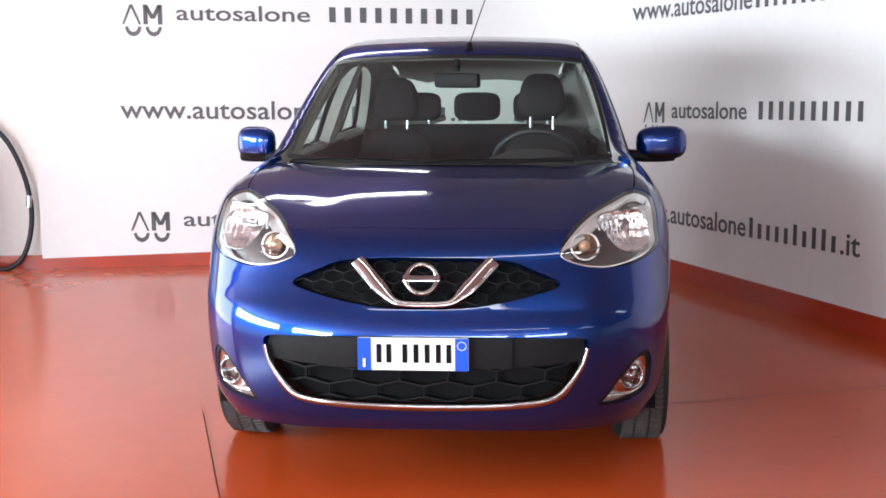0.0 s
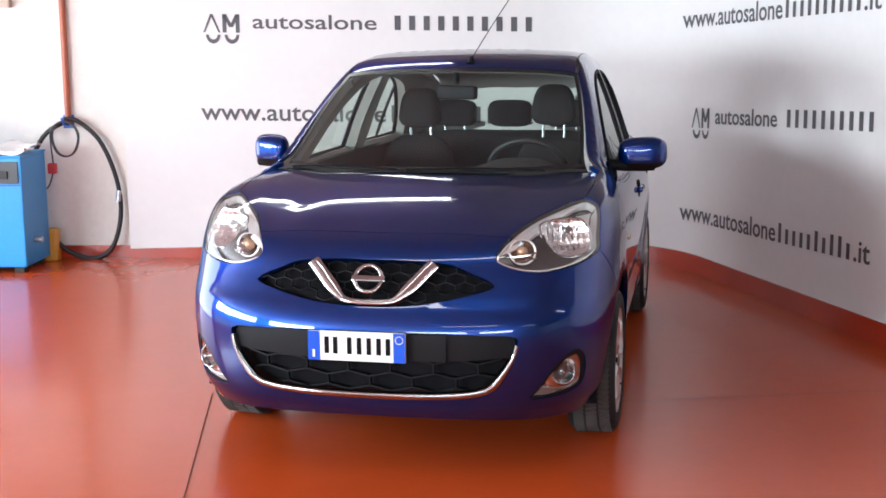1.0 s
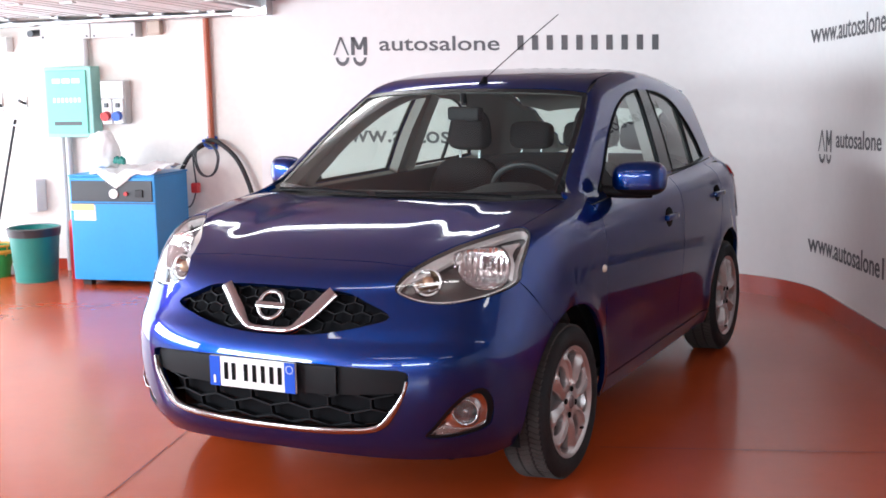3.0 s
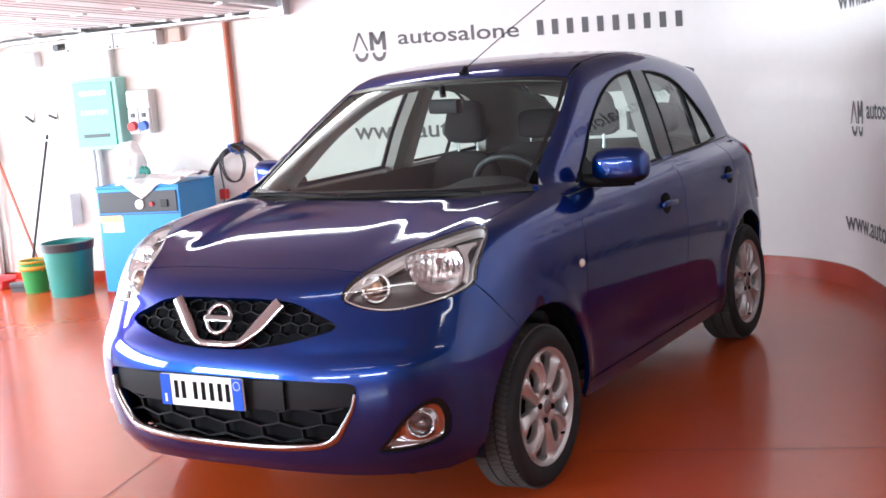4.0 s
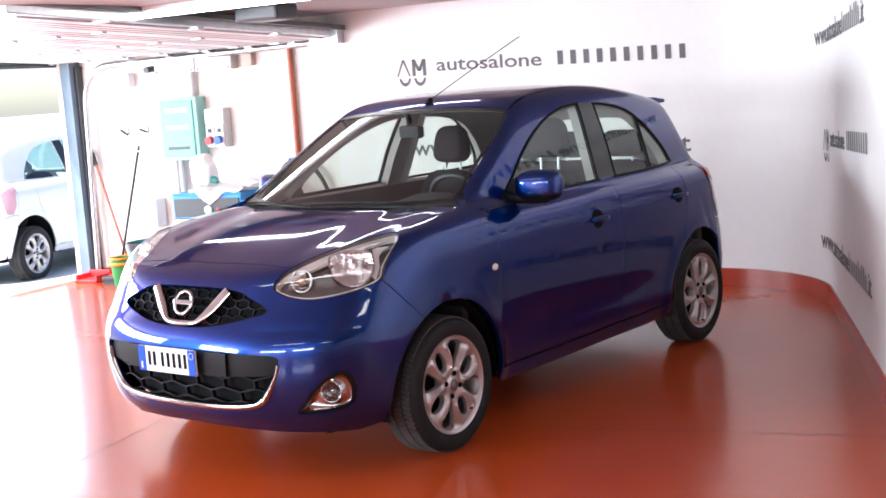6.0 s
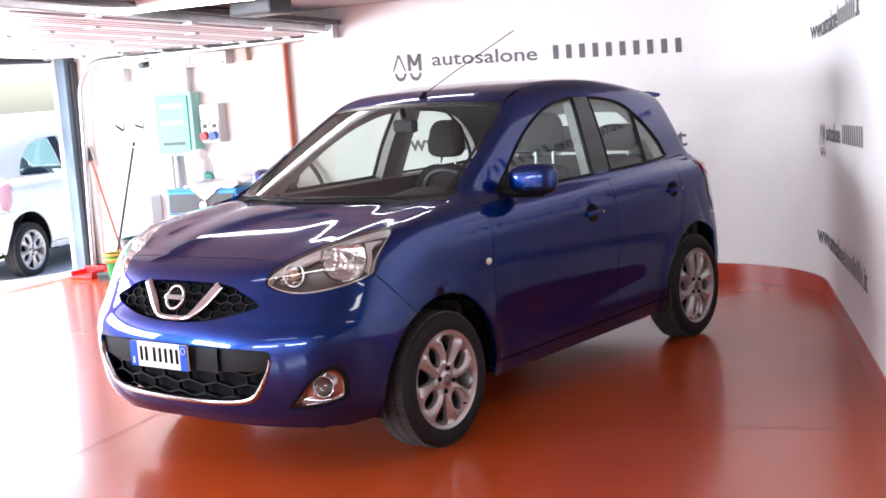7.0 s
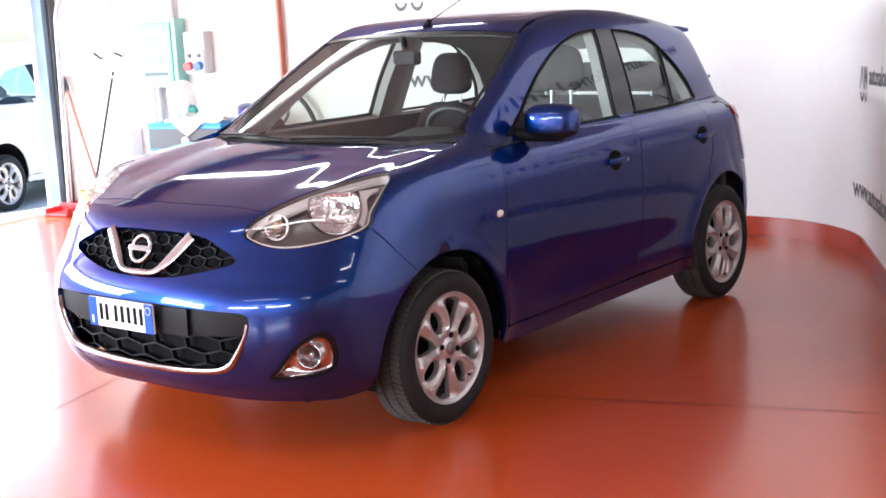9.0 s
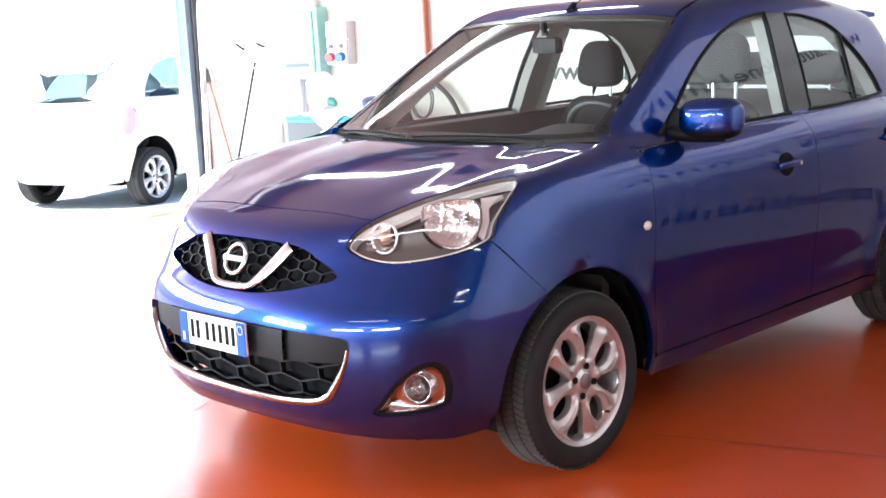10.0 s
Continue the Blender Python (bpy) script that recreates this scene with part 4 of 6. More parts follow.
    bm = tuck(ring(bmesh.new(), amb - np.array((0.2, -0.94, 0.2)) * 0.042, (0.2, -0.94, 0.2), 0.047, 0.004), 0.010)
    bm.transform(mx)
    part("indicator_ring", bm, M_BEZEL, lens, "", True)
    bm = bmesh.new()
    c = amb - np.array((0.2, -0.94, 0.2)) * 0.052
    bmesh.ops.create_uvsphere(bm, u_segments=16, v_segments=10, radius=0.021, matrix=Matrix.Translation(c))
    bm.transform(mx)
    part("indicator_bulb", bm, M_AMBER, lens, "pale indicator bulb cover", True)
    bm = bmesh.new()
    a = [bm.verts.new(mx @ Vector(p - n * 0.004)) for p, n in zip(HL, hl_n)]
    b = [bm.verts.new(mx @ Vector(p - n * 0.075)) for p, n in zip(HL, hl_n)]
    for i in range(72):
        bm.faces.new((a[i], a[(i + 1) % 72], b[(i + 1) % 72], b[i]))
    bm.faces.new(b)
    part("lamp_housing", bm, M_BEZEL_DARK, lens)
    # fog lamp
    qf = NOSE.to(np.array(fog3))
    sur = panel("fog_lamp", NOSE, fog3, M_BLACK, car, holes=[NOSE.lift(inset(qf, 0.011) + np.array((-0.005, -0.005)))], step=0.012, off=-0.004, gap=-0.002, depth=0.03, side=sd, label="fog lamp in a black surround with a chrome bezel")
    fc = f_(0.690, 0.395)
    fax = np.array((0.42, -0.90, 0.05))
    inner3 = NOSE.lift(inset(qf, 0.0105) + np.array((-0.005, -0.005)))
    # dished bezel lofted from the surround to the lamp's ring
    lip = np.array(NOSE.lift(densify(NOSE.to(np.array(inner3)), 0.006)))
    away = (lip - fc) - np.outer((lip - fc) @ fax, fax)
    away /= np.linalg.norm(away, axis=1, keepdims=True)
    ln = gradient(lip, body)
    bm = bmesh.new()
    rows = []
    for f in (0.0, 0.12, 0.3, 0.55, 0.8, 1.0):
        a, b = lip - ln * 0.006, fc - fax * 0.020 + away * 0.041
        rows.append([bm.verts.new(mx @ Vector(p)) for p in a + (b - a) * f - fax * 0.014 * math.sin(f * 3.14)])
    for a, b in zip(rows, rows[1:]):
        for k in range(len(lip)):
            bm.faces.new((a[k], a[(k + 1) % len(lip)], b[(k + 1) % len(lip)], b[k]))
    bmesh.ops.recalc_face_normals(bm, faces=bm.faces)
    part("fog_bezel", bm, M_CHROME, sur, "chrome fog lamp bezel", True)
    bm = bowl(bmesh.new(), fc - fax * 0.022, fax, 0.043, 0.035)
    bm.transform(mx)
    part("fog_reflector", bm, M_CHROME_SOFT, sur, "", True)
    bm = ring(bmesh.new(), fc - fax * 0.016, fax, 0.043, 0.0035)
    bm.transform(mx)
    part("fog_ring", bm, M_CHROME, sur, "chrome ring", True)
    bm = bmesh.new()
    bmesh.ops.create_uvsphere(bm, u_segments=18, v_segments=10, radius=0.013, matrix=Matrix.Translation(fc - fax * 0.044))
    bm.transform(mx)
    part("fog_bulb", bm, M_CHROME, sur, "", True)
    lz = panel("fog_lens", NOSE, inner3, M_LENS, sur, step=0.02, off=-0.008, gap=0, depth=0, side=sd)
    lz.visible_shadow = False


def honeycomb(poly, w, h, off, thick, deep):
    """Bars of stretched hexagons within an outline in x and z."""
    bm = bmesh.new()
    P = np.array(poly)
    lo, hi = P.min(0), P.max(0)
    seen = set()
    for j in range(-1, int((hi[1] - lo[1]) / (h * 0.75)) + 3):
        for i in range(-1, int((hi[0] - lo[0]) / w) + 3):
            cx = round((lo[0] + hi[0]) / 2 / w) * w + (i - int((hi[0] - lo[0]) / w / 2) - 1) * w + (w / 2 if j % 2 else 0)
            cz = lo[1] + j * h * 0.75
            hexa = [(cx + w / 2 * a, cz + h / 2 * b) for a, b in ((0, 1), (1, 0.5), (1, -0.5), (0, -1), (-1, -0.5), (-1, 0.5))]
            for a, b in zip(hexa, hexa[1:] + hexa[:1]):
                key = tuple(sorted(((round(a[0], 3), round(a[1], 3)), (round(b[0], 3), round(b[1], 3)))))
                if key in seen:
                    continue
                seen.add(key)
                if inside(P, np.array([a, b])).all():
                    p, r = f_(*a) + np.array((0, off, 0)), f_(*b) + np.array((0, off, 0))
                    d = Vector(r - p)
                    m = Matrix.Translation(Vector(p + r) / 2) @ Matrix(((d.normalized().x, 0, -d.normalized().z, 0), (d.normalized().y, 1, 0, 0), (d.normalized().z, 0, d.normalized().x, 0), (0, 0, 0, 1)))
                    box(bm, (-d.length / 2 - thick * 0.5, 0.0, -thick), (d.length / 2 + thick * 0.5, deep, thick), m)
    return bm


gr = panel("grille", NOSE, grille3, M_DARK, car, step=0.03, off=-0.045, gap=-0.004, depth=0, label="black honeycomb radiator grille with a chrome V")
part("honeycomb", honeycomb(GRILLE, 0.068, 0.042, 0.014, 0.0018, 0.016), M_BLACK, gr, "black honeycomb bars")
# chrome V: a ridged bar swept along the grille's face
half = spline([(0.0, 0.668), (0.050, 0.669), (0.086, 0.674), (0.112, 0.689), (0.166, 0.7395), (0.226, 0.803)], 5)
vee = [(-x, z) for x, z in reversed(half[1:])] + list(half)
face = np.array([f_(x, z) for x, z in vee])
fn = gradient(face, body)
bm = bmesh.new()
rows = []
for k, p in enumerate(face):
    p, n = Vector(p), Vector(fn[k]).normalized()
    t = Vector(face[min(k + 1, len(face) - 1)] - face[max(k - 1, 0)]).normalized()
    s = n.cross(t).normalized()
    w = 0.0120 + 0.0110 * min(1.0, max(0.0, (vee[k][1] - 0.670) / 0.05))
    rows.append([bm.verts.new(p + s * a * w + n * d) for a, d in ((-1, -0.016), (-1, 0.003), (-0.75, 0.0065), (0.1, 0.010), (0.75, 0.0065), (1, 0.003), (1, -0.016))])
for a, b in zip(rows, rows[1:]):
    for k in range(6):
        bm.faces.new((a[k], a[k + 1], b[k + 1], b[k]))
bm.faces.new(rows[0])
bm.faces.new(rows[-1][::-1])
bmesh.ops.recalc_face_normals(bm, faces=bm.faces)
part("chrome_vee", bm, M_CHROME, gr, "chrome V strip", True)
c = Vector(f_(-0.008, 0.748)) + Vector((0, -0.012, 0))
tilt = Vector((0, -0.88, 0.42))
badge = part("badge", ring(bmesh.new(), c, tilt, 0.050, 0.0095, 40, 10), M_CHROME_SOFT, gr, "chrome ring badge with a crossbar", True)
rot = tilt.to_track_quat("Z", "Y").to_matrix().to_4x4()
part("badge_bar", boxm((-0.062, -0.011, -0.007), (0.062, 0.011, 0.009), Matrix.Translation(c) @ rot, 0.004), M_CHROME_SOFT, badge)

intake = panel("lower_grille", NOSE, intake3, M_DARK, car, step=0.03, off=-0.070, gap=-0.004, depth=0, label="black lower grille with a chrome strip")
part("honeycomb", honeycomb([(x, z) for x, z in INTAKE if z < 0.475] and [(x, min(z, 0.470)) for x, z in INTAKE], 0.158, 0.074, 0.036, 0.0030, 0.020), M_BLACK, intake, "black honeycomb bars")
top = [(-0.524, 0.556), (-0.25, 0.567), (0.25, 0.567), (0.524, 0.556), (0.535, 0.530), (0.522, 0.472), (0.25, 0.456), (-0.25, 0.456), (-0.522, 0.472), (-0.535, 0.530)]
panel("number_plate_panel", NOSE, [f_(x, z) for x, z in top], M_BLACK, intake, step=0.02, off=-0.020, gap=0.001, depth=0.03, label="black plastic plate panel")
block = [(-0.335, 0.562), (0.290, 0.562), (0.290, 0.462), (-0.335, 0.462)]
panel("plate_carrier", NOSE, [f_(x, z) for x, z in block], M_BLACK, intake, step=0.02, off=-0.006, gap=0, depth=0.02, label="raised black plate carrier")
path = spline([(0.533, 0.515), (0.520, 0.466), (0.480, 0.396), (0.440, 0.352), (0.37, 0.331), (0.2, 0.320), (0.0, 0.317)], 4)
path = path + [(-x, z) for x, z in reversed(path[:-1])]
bm = bmesh.new()
rows = []
face = np.array([f_(x, z + 0.006) for x, z in path])
fn = gradient(face, body)
for k, p in enumerate(face):
    p, n = Vector(p), Vector(fn[k]).normalized()
    t = Vector(face[min(k + 1, len(face) - 1)] - face[max(k - 1, 0)]).normalized()
    sw = n.cross(t).normalized()
    w = 0.0065 + 0.0060 * min(1.0, max(0.0, (0.47 - path[k][1]) / 0.09))
    rows.append([bm.verts.new(p + sw * a * w + n * d) for a, d in ((-1, -0.016), (-1, 0.002), (-0.7, 0.0055), (0.0, 0.0075), (0.7, 0.0055), (1, 0.002), (1, -0.016))])
for a, b in zip(rows, rows[1:]):
    for k in range(6):
        bm.faces.new((a[k], a[k + 1], b[k + 1], b[k]))
bm.faces.new(rows[0])
bm.faces.new(rows[-1][::-1])
bmesh.ops.recalc_face_normals(bm, faces=bm.faces)
part("chrome_strip", bm, M_CHROME_SOFT, intake, "chrome smile strip", True)

# number plate: blank bars for the characters
py = f_(0.0, 0.5)[1] - 0.014
plate = part("number_plate", boxm((-0.208, py - 0.006, 0.461), (0.152, py + 0.004, 0.571), None, 0.004), M_PLATE, car, "white number plate with blue ends")
for x0, x1 in ((-0.207, -0.164), (0.108, 0.151)):
    part("plate_band", boxm((x0, py - 0.0085, 0.462), (x1, py - 0.005, 0.570)), M_PLATEBLUE, plate, "blue plate end")
part("plate_mark", boxm((-0.190, py - 0.0105, 0.473), (-0.182, py - 0.008, 0.501)), M_PLATE, plate)
part("plate_seal", ring(bmesh.new(), (0.130, py - 0.009, 0.546), (0, -1, 0), 0.014, 0.0012, 20, 4), M_PLATE, plate)
xs = (-0.150, -0.118, -0.066, -0.030, 0.006, 0.042, 0.076)
for x in xs:
    bm = bmesh.new()
    box(bm, (x + 0.004, py - 0.0085, 0.488), (x + 0.020, py - 0.0055, 0.550))
    part("plate_bar", bm, M_INK, plate)

# ---- wheels ----
M_GREYCAP = material("dull_grey_cap", (0.20, 0.16, 0.16), 0.4, 0.5, vary=0.1)
def build_wheel():
    X = Matrix.Rotation(radians(90), 4, "Y")     # local z -> x
    bm = bmesh.new()
    revolve(bm, [(0.205, -0.165), (0.190, -0.150), (0.185, -0.080), (0.196, -0.022), (0.205, -0.006), (0.216, -0.002), (0.217, -0.010), (0.207, -0.016)], X, 48)
    bmesh.ops.recalc_face_normals(bm, faces=bm.faces)
    wheel = part("wheel", bm, M_ALLOY, car, "silver alloy wheel with eight spokes", True)
    bm = bmesh.new()
    prof = spline([(0.208, -0.178), (0.245, -0.188), (0.276, -0.184), (0.291, -0.168), (0.295, -0.140), (0.296, -0.092), (0.295, -0.044), (0.290, -0.018), (0.274, 0.001), (0.245, 0.004), (0.214, -0.006)], 4)
    revolve(bm, prof, X, 56)
    bmesh.ops.recalc_face_normals(bm, faces=bm.faces)
    part("tyre", bm, M_TYRE, wheel, "black tyre", True)
    # tread blocks
    bm = bmesh.new()
    for k in range(80):
        a = 2 * math.pi * k / 80
        for x0, x1, sh in ((-0.166, -0.124, 0.5), (-0.116, -0.070, 0.0), (-0.062, -0.020, 0.5)):
            m = Matrix.Rotation(a + sh * 0.05, 4, "X") @ Matrix.Translation((0, 0, 0.2965))
            box(bm, (x0, -0.0095, -0.006), (x1, 0.0095, 0.0006), m @ Matrix.Rotation(radians(18 if x0 < -0.1 else -18), 4, "Z"))
    part("tread", bm, M_TREAD, wheel, "dusty tread blocks")
    bm = bmesh.new()
    revolve(bm, [(0.001, -0.075), (0.10, -0.075), (0.125, -0.070), (0.125, -0.085), (0.19, -0.11)], X, 32)
    part("brake_disc", bm, M_DARK, wheel, "dark brake disc", True)
    # face: eight spokes in four pairs; a rounded opening inside each pair, a flared one between the pairs
    def oval(r):
        return 0.031 * math.sqrt(max(0.0, 1 - ((r - 0.128) / 0.050) ** 2))

    def flare(r):
        w = 0.046 * max(0.0, (r - 0.070) / 0.118) ** 0.75
        return w if r < 0.184 else w * math.sqrt(max(0.0, 1 - ((r - 0.184) / 0.015) ** 2))

    radii = [0.030, 0.055, 0.068, 0.074, 0.079, 0.084, 0.092, 0.104, 0.118, 0.132, 0.146, 0.158, 0.167, 0.173, 0.178, 0.184, 0.190, 0.195, 0.199, 0.208]
    cross = ((0.0, -0.034), (0.0, -0.014), (0.06, -0.009), (0.40, -0.003), (0.50, 0.007), (0.62, 0.007), (0.74, -0.002), (0.94, -0.010), (1.0, -0.015), (1.0, -0.036))
    for k in range(8):
        bm = bmesh.new()
        rows = []
        base, way = math.pi / 2 * (k // 2), 1 if k % 2 else -1
        for r in radii:
            a0, a1 = oval(r) / r, math.pi / 4 - flare(r) / r
            face = -0.014 + 0.011 * math.sin(min(1.0, (r - 0.03) / 0.165) * 2.7) - (0.010 if r > 0.2 else 0.0)
            crown = min(1.0, max(0.0, (r - 0.060) / 0.03)) * min(1.0, max(0.0, (0.206 - r) / 0.03))
            row = []
            for f, dx in cross:
                an = base + way * (a0 + (a1 - a0) * f)
                deep = dx if dx < -0.02 else dx * crown
                row.append(bm.verts.new((face + deep, r * math.cos(an), r * math.sin(an))))
            rows.append(row)
        for p, q in zip(rows, rows[1:]):
            for i in range(len(cross) - 1):
                bm.faces.new((p[i], p[i + 1], q[i + 1], q[i]))
            bm.faces.new((p[-1], p[0], q[0], q[-1]))
        bmesh.ops.recalc_face_normals(bm, faces=bm.faces)
        ob = part("spoke", bm, M_ALLOY, wheel, "", True)
        ob.data.set_sharp_from_angle(angle=radians(28))
    bm = bmesh.new()
    revolve(bm, [(0.001, -0.002), (0.024, -0.003), (0.028, -0.008), (0.056, -0.014), (0.064, -0.030), (0.066, -0.060)], X, 28)
    part("hub", bm, M_ALLOY, wheel, "", True)
    bm = bmesh.new()
    revolve(bm, [(0.001, 0.003), (0.020, 0.002), (0.026, -0.003), (0.026, -0.01)], X, 24)
    part("hub_cap", bm, M_GREYCAP, wheel, "dull grey hub cap", True)
    for k in range(4):
        a = radians(45 + 90 * k)
        bm = rodm((-0.022, 0.050 * math.cos(a), 0.050 * math.sin(a)), (-0.004, 0.050 * math.cos(a), 0.050 * math.sin(a)), 0.0115, 6)
        part("wheel_nut", bm, M_DARK, wheel, "dark wheel nut")
    part("valve", rodm((-0.022, 0.03, -0.176), (0.002, 0.028, -0.168), 0.005, 8), M_RUBBER, wheel)
    return wheel


wheel = build_wheel()
wheel.matrix_basis = pose(0.838, 0.80, 0.2968, 31, 0, 0)
copy_thing(wheel, pose(0.800, 3.25, 0.2968, -8, 0, 0))
copy_thing(wheel, pose(-0.822, 0.80, 0.2968, 40, 0, 180))
copy_thing(wheel, pose(-0.800, 3.25, 0.2968, 5, 0, 180))

# ---- underside and cabin ----
bm = boxm((-0.60, 0.25, 0.19), (0.60, 3.55, 0.23), None, 0.01)
part("floor_pan", bm, M_DARK, car, "black underbody")
for lo, hi in (((-0.60, 0.30, 0.23), (0.60, 0.34, 0.80)), ((-0.72, 1.05, 0.23), (0.72, 1.09, 0.98)), ((-0.700, 1.25, 0.30), (-0.670, 3.40, 1.022)), ((0.670, 1.25, 0.30), (0.700, 3.40, 1.022)), ((-0.74, 3.35, 0.30), (0.74, 3.40, 0.95)), ((-0.74, 1.20, 0.26), (0.74, 3.40, 0.30))):
    part("cabin_lining", boxm(lo, hi), M_DASH, car, "dark inner lining")
bm = bmesh.new()
prof = spline([(1.00, 0.93), (1.00, 1.022), (1.18, 1.034), (1.38, 1.028), (1.50, 1.000), (1.56, 0.94), (1.55, 0.80), (1.48, 0.62)], 3)
rows = []
for x in np.linspace(-0.675, 0.675, 31):
    hump = 0.050 * math.exp(-((x - 0.34) / 0.16) ** 4)
    bow = 0.10 * (abs(x) / 0.675) ** 2
    rows.append([bm.verts.new((x, y + bow * (1.4 - y if y < 1.4 else 0), z + hump * math.exp(-((y - 1.42) / 0.13) ** 2))) for y, z in prof])
for a, b in zip(rows, rows[1:]):
    for k in range(len(prof) - 1):
        bm.faces.new((a[k], b[k], b[k + 1], a[k + 1]))
bmesh.ops.recalc_face_normals(bm, faces=bm.faces)
dash = part("dashboard", bm, M_DASH, car, "dark grey dashboard", True)
sw = Vector((0.345, 1.62, 0.985))
swx = Vector((0, 0.86, 0.50))
wheel_s = part("steering_wheel", ring(bmesh.new(), sw, swx, 0.182, 0.015, 40, 10), M_RUBBER, car, "black steering wheel", True)
rot = swx.to_track_quat("Z", "Y").to_matrix().to_4x4()
bm = bmesh.new()
bmesh.ops.create_uvsphere(bm, u_segments=18, v_segments=10, radius=1, matrix=Matrix.Translation(sw - swx * 0.02) @ rot @ Matrix.Diagonal((0.075, 0.06, 0.025, 1)))
for a in (0, 180, 270):
    d = rot @ Vector((math.cos(radians(a)), math.sin(radians(a)), 0))
    rod(bm, sw - swx * 0.02, sw + d * 0.18, 0.016, 8)
part("steering_boss", bm, M_RUBBER, wheel_s, "", True)


def cushion(bm, c, s, e=0.45, tilt=0.0, taper=0.0):
    n, m_ = 20, 12
    rows = []
    rot = Matrix.Rotation(radians(tilt), 4, "X")
    for j in range(m_ + 1):
        v = -math.pi / 2 + math.pi * j / m_
        row = []
        for i in range(n):
            u = 2 * math.pi * i / n
            def sp(k):
                return math.copysign(abs(k) ** e, k)
            p = Vector((s[0] * sp(math.cos(v)) * sp(math.cos(u)), s[1] * sp(math.cos(v)) * sp(math.sin(u)), s[2] * sp(math.sin(v))))
            p.x *= 1 - taper * (p.z / s[2] * 0.5 + 0.5)
            row.append(bm.verts.new(Vector(c) + rot @ p))
        rows.append(row)
    for a, b in zip(rows, rows[1:]):
        for i in range(n):
            bm.faces.new((a[i], a[(i + 1) % n], b[(i + 1) % n], b[i]))
    bmesh.ops.remove_doubles(bm, verts=bm.verts, dist=0.0004)
    bmesh.ops.recalc_face_normals(bm, faces=bm.faces)
    return bm


for sx, hy, hz in ((0.365, 2.40, 1.262), (-0.365, 2.50, 1.238)):
    seat = part("front_seat", cushion(bmesh.new(), (sx, hy - 0.10, 0.76), (0.235, 0.085, 0.34), 0.5, -14, 0.22), M_FABRIC, car, "charcoal fabric front seat", True)
    part("seat_base", cushion(bmesh.new(), (sx, 2.00, 0.52), (0.24, 0.27, 0.10)), M_FABRIC, seat, "", True)
    part("headrest", cushion(bmesh.new(), (sx, hy, hz), (0.130, 0.060, 0.108), 0.6, -8, 0.28), M_FABRIC, seat, "rounded headrest", True)
    for dx in (-0.055, 0.055):
        part("headrest_post", rodm((sx + dx, hy - 0.01, 1.02), (sx + dx, hy, hz - 0.06), 0.007, 8), M_STEEL, seat)
rear = part("rear_bench", cushion(bmesh.new(), (0, 3.16, 0.78), (0.62, 0.10, 0.29), 0.35, -14), M_FABRIC, car, "charcoal fabric rear bench", True)
part("bench_base", cushion(bmesh.new(), (0, 2.85, 0.48), (0.62, 0.28, 0.10), 0.35), M_FABRIC, rear, "", True)
for sx in (-0.33, 0.0, 0.33):
    part("headrest", cushion(bmesh.new(), (sx, 3.26, 1.165), (0.130, 0.045, 0.080), 0.5, -8), M_FABRIC, rear, "low headrest", True)
    for dx in (-0.06, 0.06):
        part("headrest_post", rodm((sx + dx, 3.25, 1.00), (sx + dx, 3.255, 1.10), 0.006, 8), M_STEEL, rear)
TURN = Matrix.Translation((0, 1.675, 0)) @ Matrix.Rotation(radians(-25), 4, "Z") @ Matrix.Translation((0, -1.675, 0))
bm = boxm((-0.110, 1.655, 1.325), (0.110, 1.695, 1.390), TURN, 0.016)
rvm = part("rear_view_mirror", bm, M_BLACK, car, "black rear-view mirror", True)
part("mirror_stem", rodm((0, 1.665, 1.40), (0, 1.655, 1.452), 0.014, 10), M_BLACK, rvm)
part("mirror_face", boxm((-0.100, 1.694, 1.333), (0.100, 1.698, 1.382), TURN), M_CHROME, rvm)

# ---- lettering on the white wall ----
ROW = {"start": 0.0, "fall": 0.0}


def bend(me, s0, z0, off=0.002):
    """Lays a flat shape on the wall; each row of writing runs slightly out of level."""
    for v in me.vertices:
        s = s0 + v.co.x
        v.co = on_wall(s, z0 + v.co.y + ROW["fall"] * (s - ROW["start"]), off + v.co.z)


def lettering(text, s0, s1, z0, height, name="wall_lettering"):
    """A word in the built-in font, fitted between two places along the wall; height is that of a capital."""
    cu = bpy.data.curves.new(name, "FONT")
    cu.body, cu.extrude, cu.resolution_u, cu.offset = text, 0.0006, 3, 0.011
    tmp = bpy.data.objects.new("tmp", cu)
    scene.collection.objects.link(tmp)
    bpy.context.view_layer.update()
    me = bpy.data.meshes.new_from_object(tmp.evaluated_get(bpy.context.evaluated_depsgraph_get()))
    bpy.data.objects.remove(tmp)
    xs = [v.co.x for v in me.vertices]
    x0, k = min(xs), (s1 - s0) / (max(xs) - min(xs))
    for v in me.vertices:
        v.co = Vector(((v.co.x - x0) * k, v.co.y * height / 0.70, v.co.z))
    bend(me, s0, z0)
    me.materials.clear()
    me.materials.append(M_TEXT)
    return tagged(new(name, me), "grey painted word on the white wall", "lettering", kind="structure")


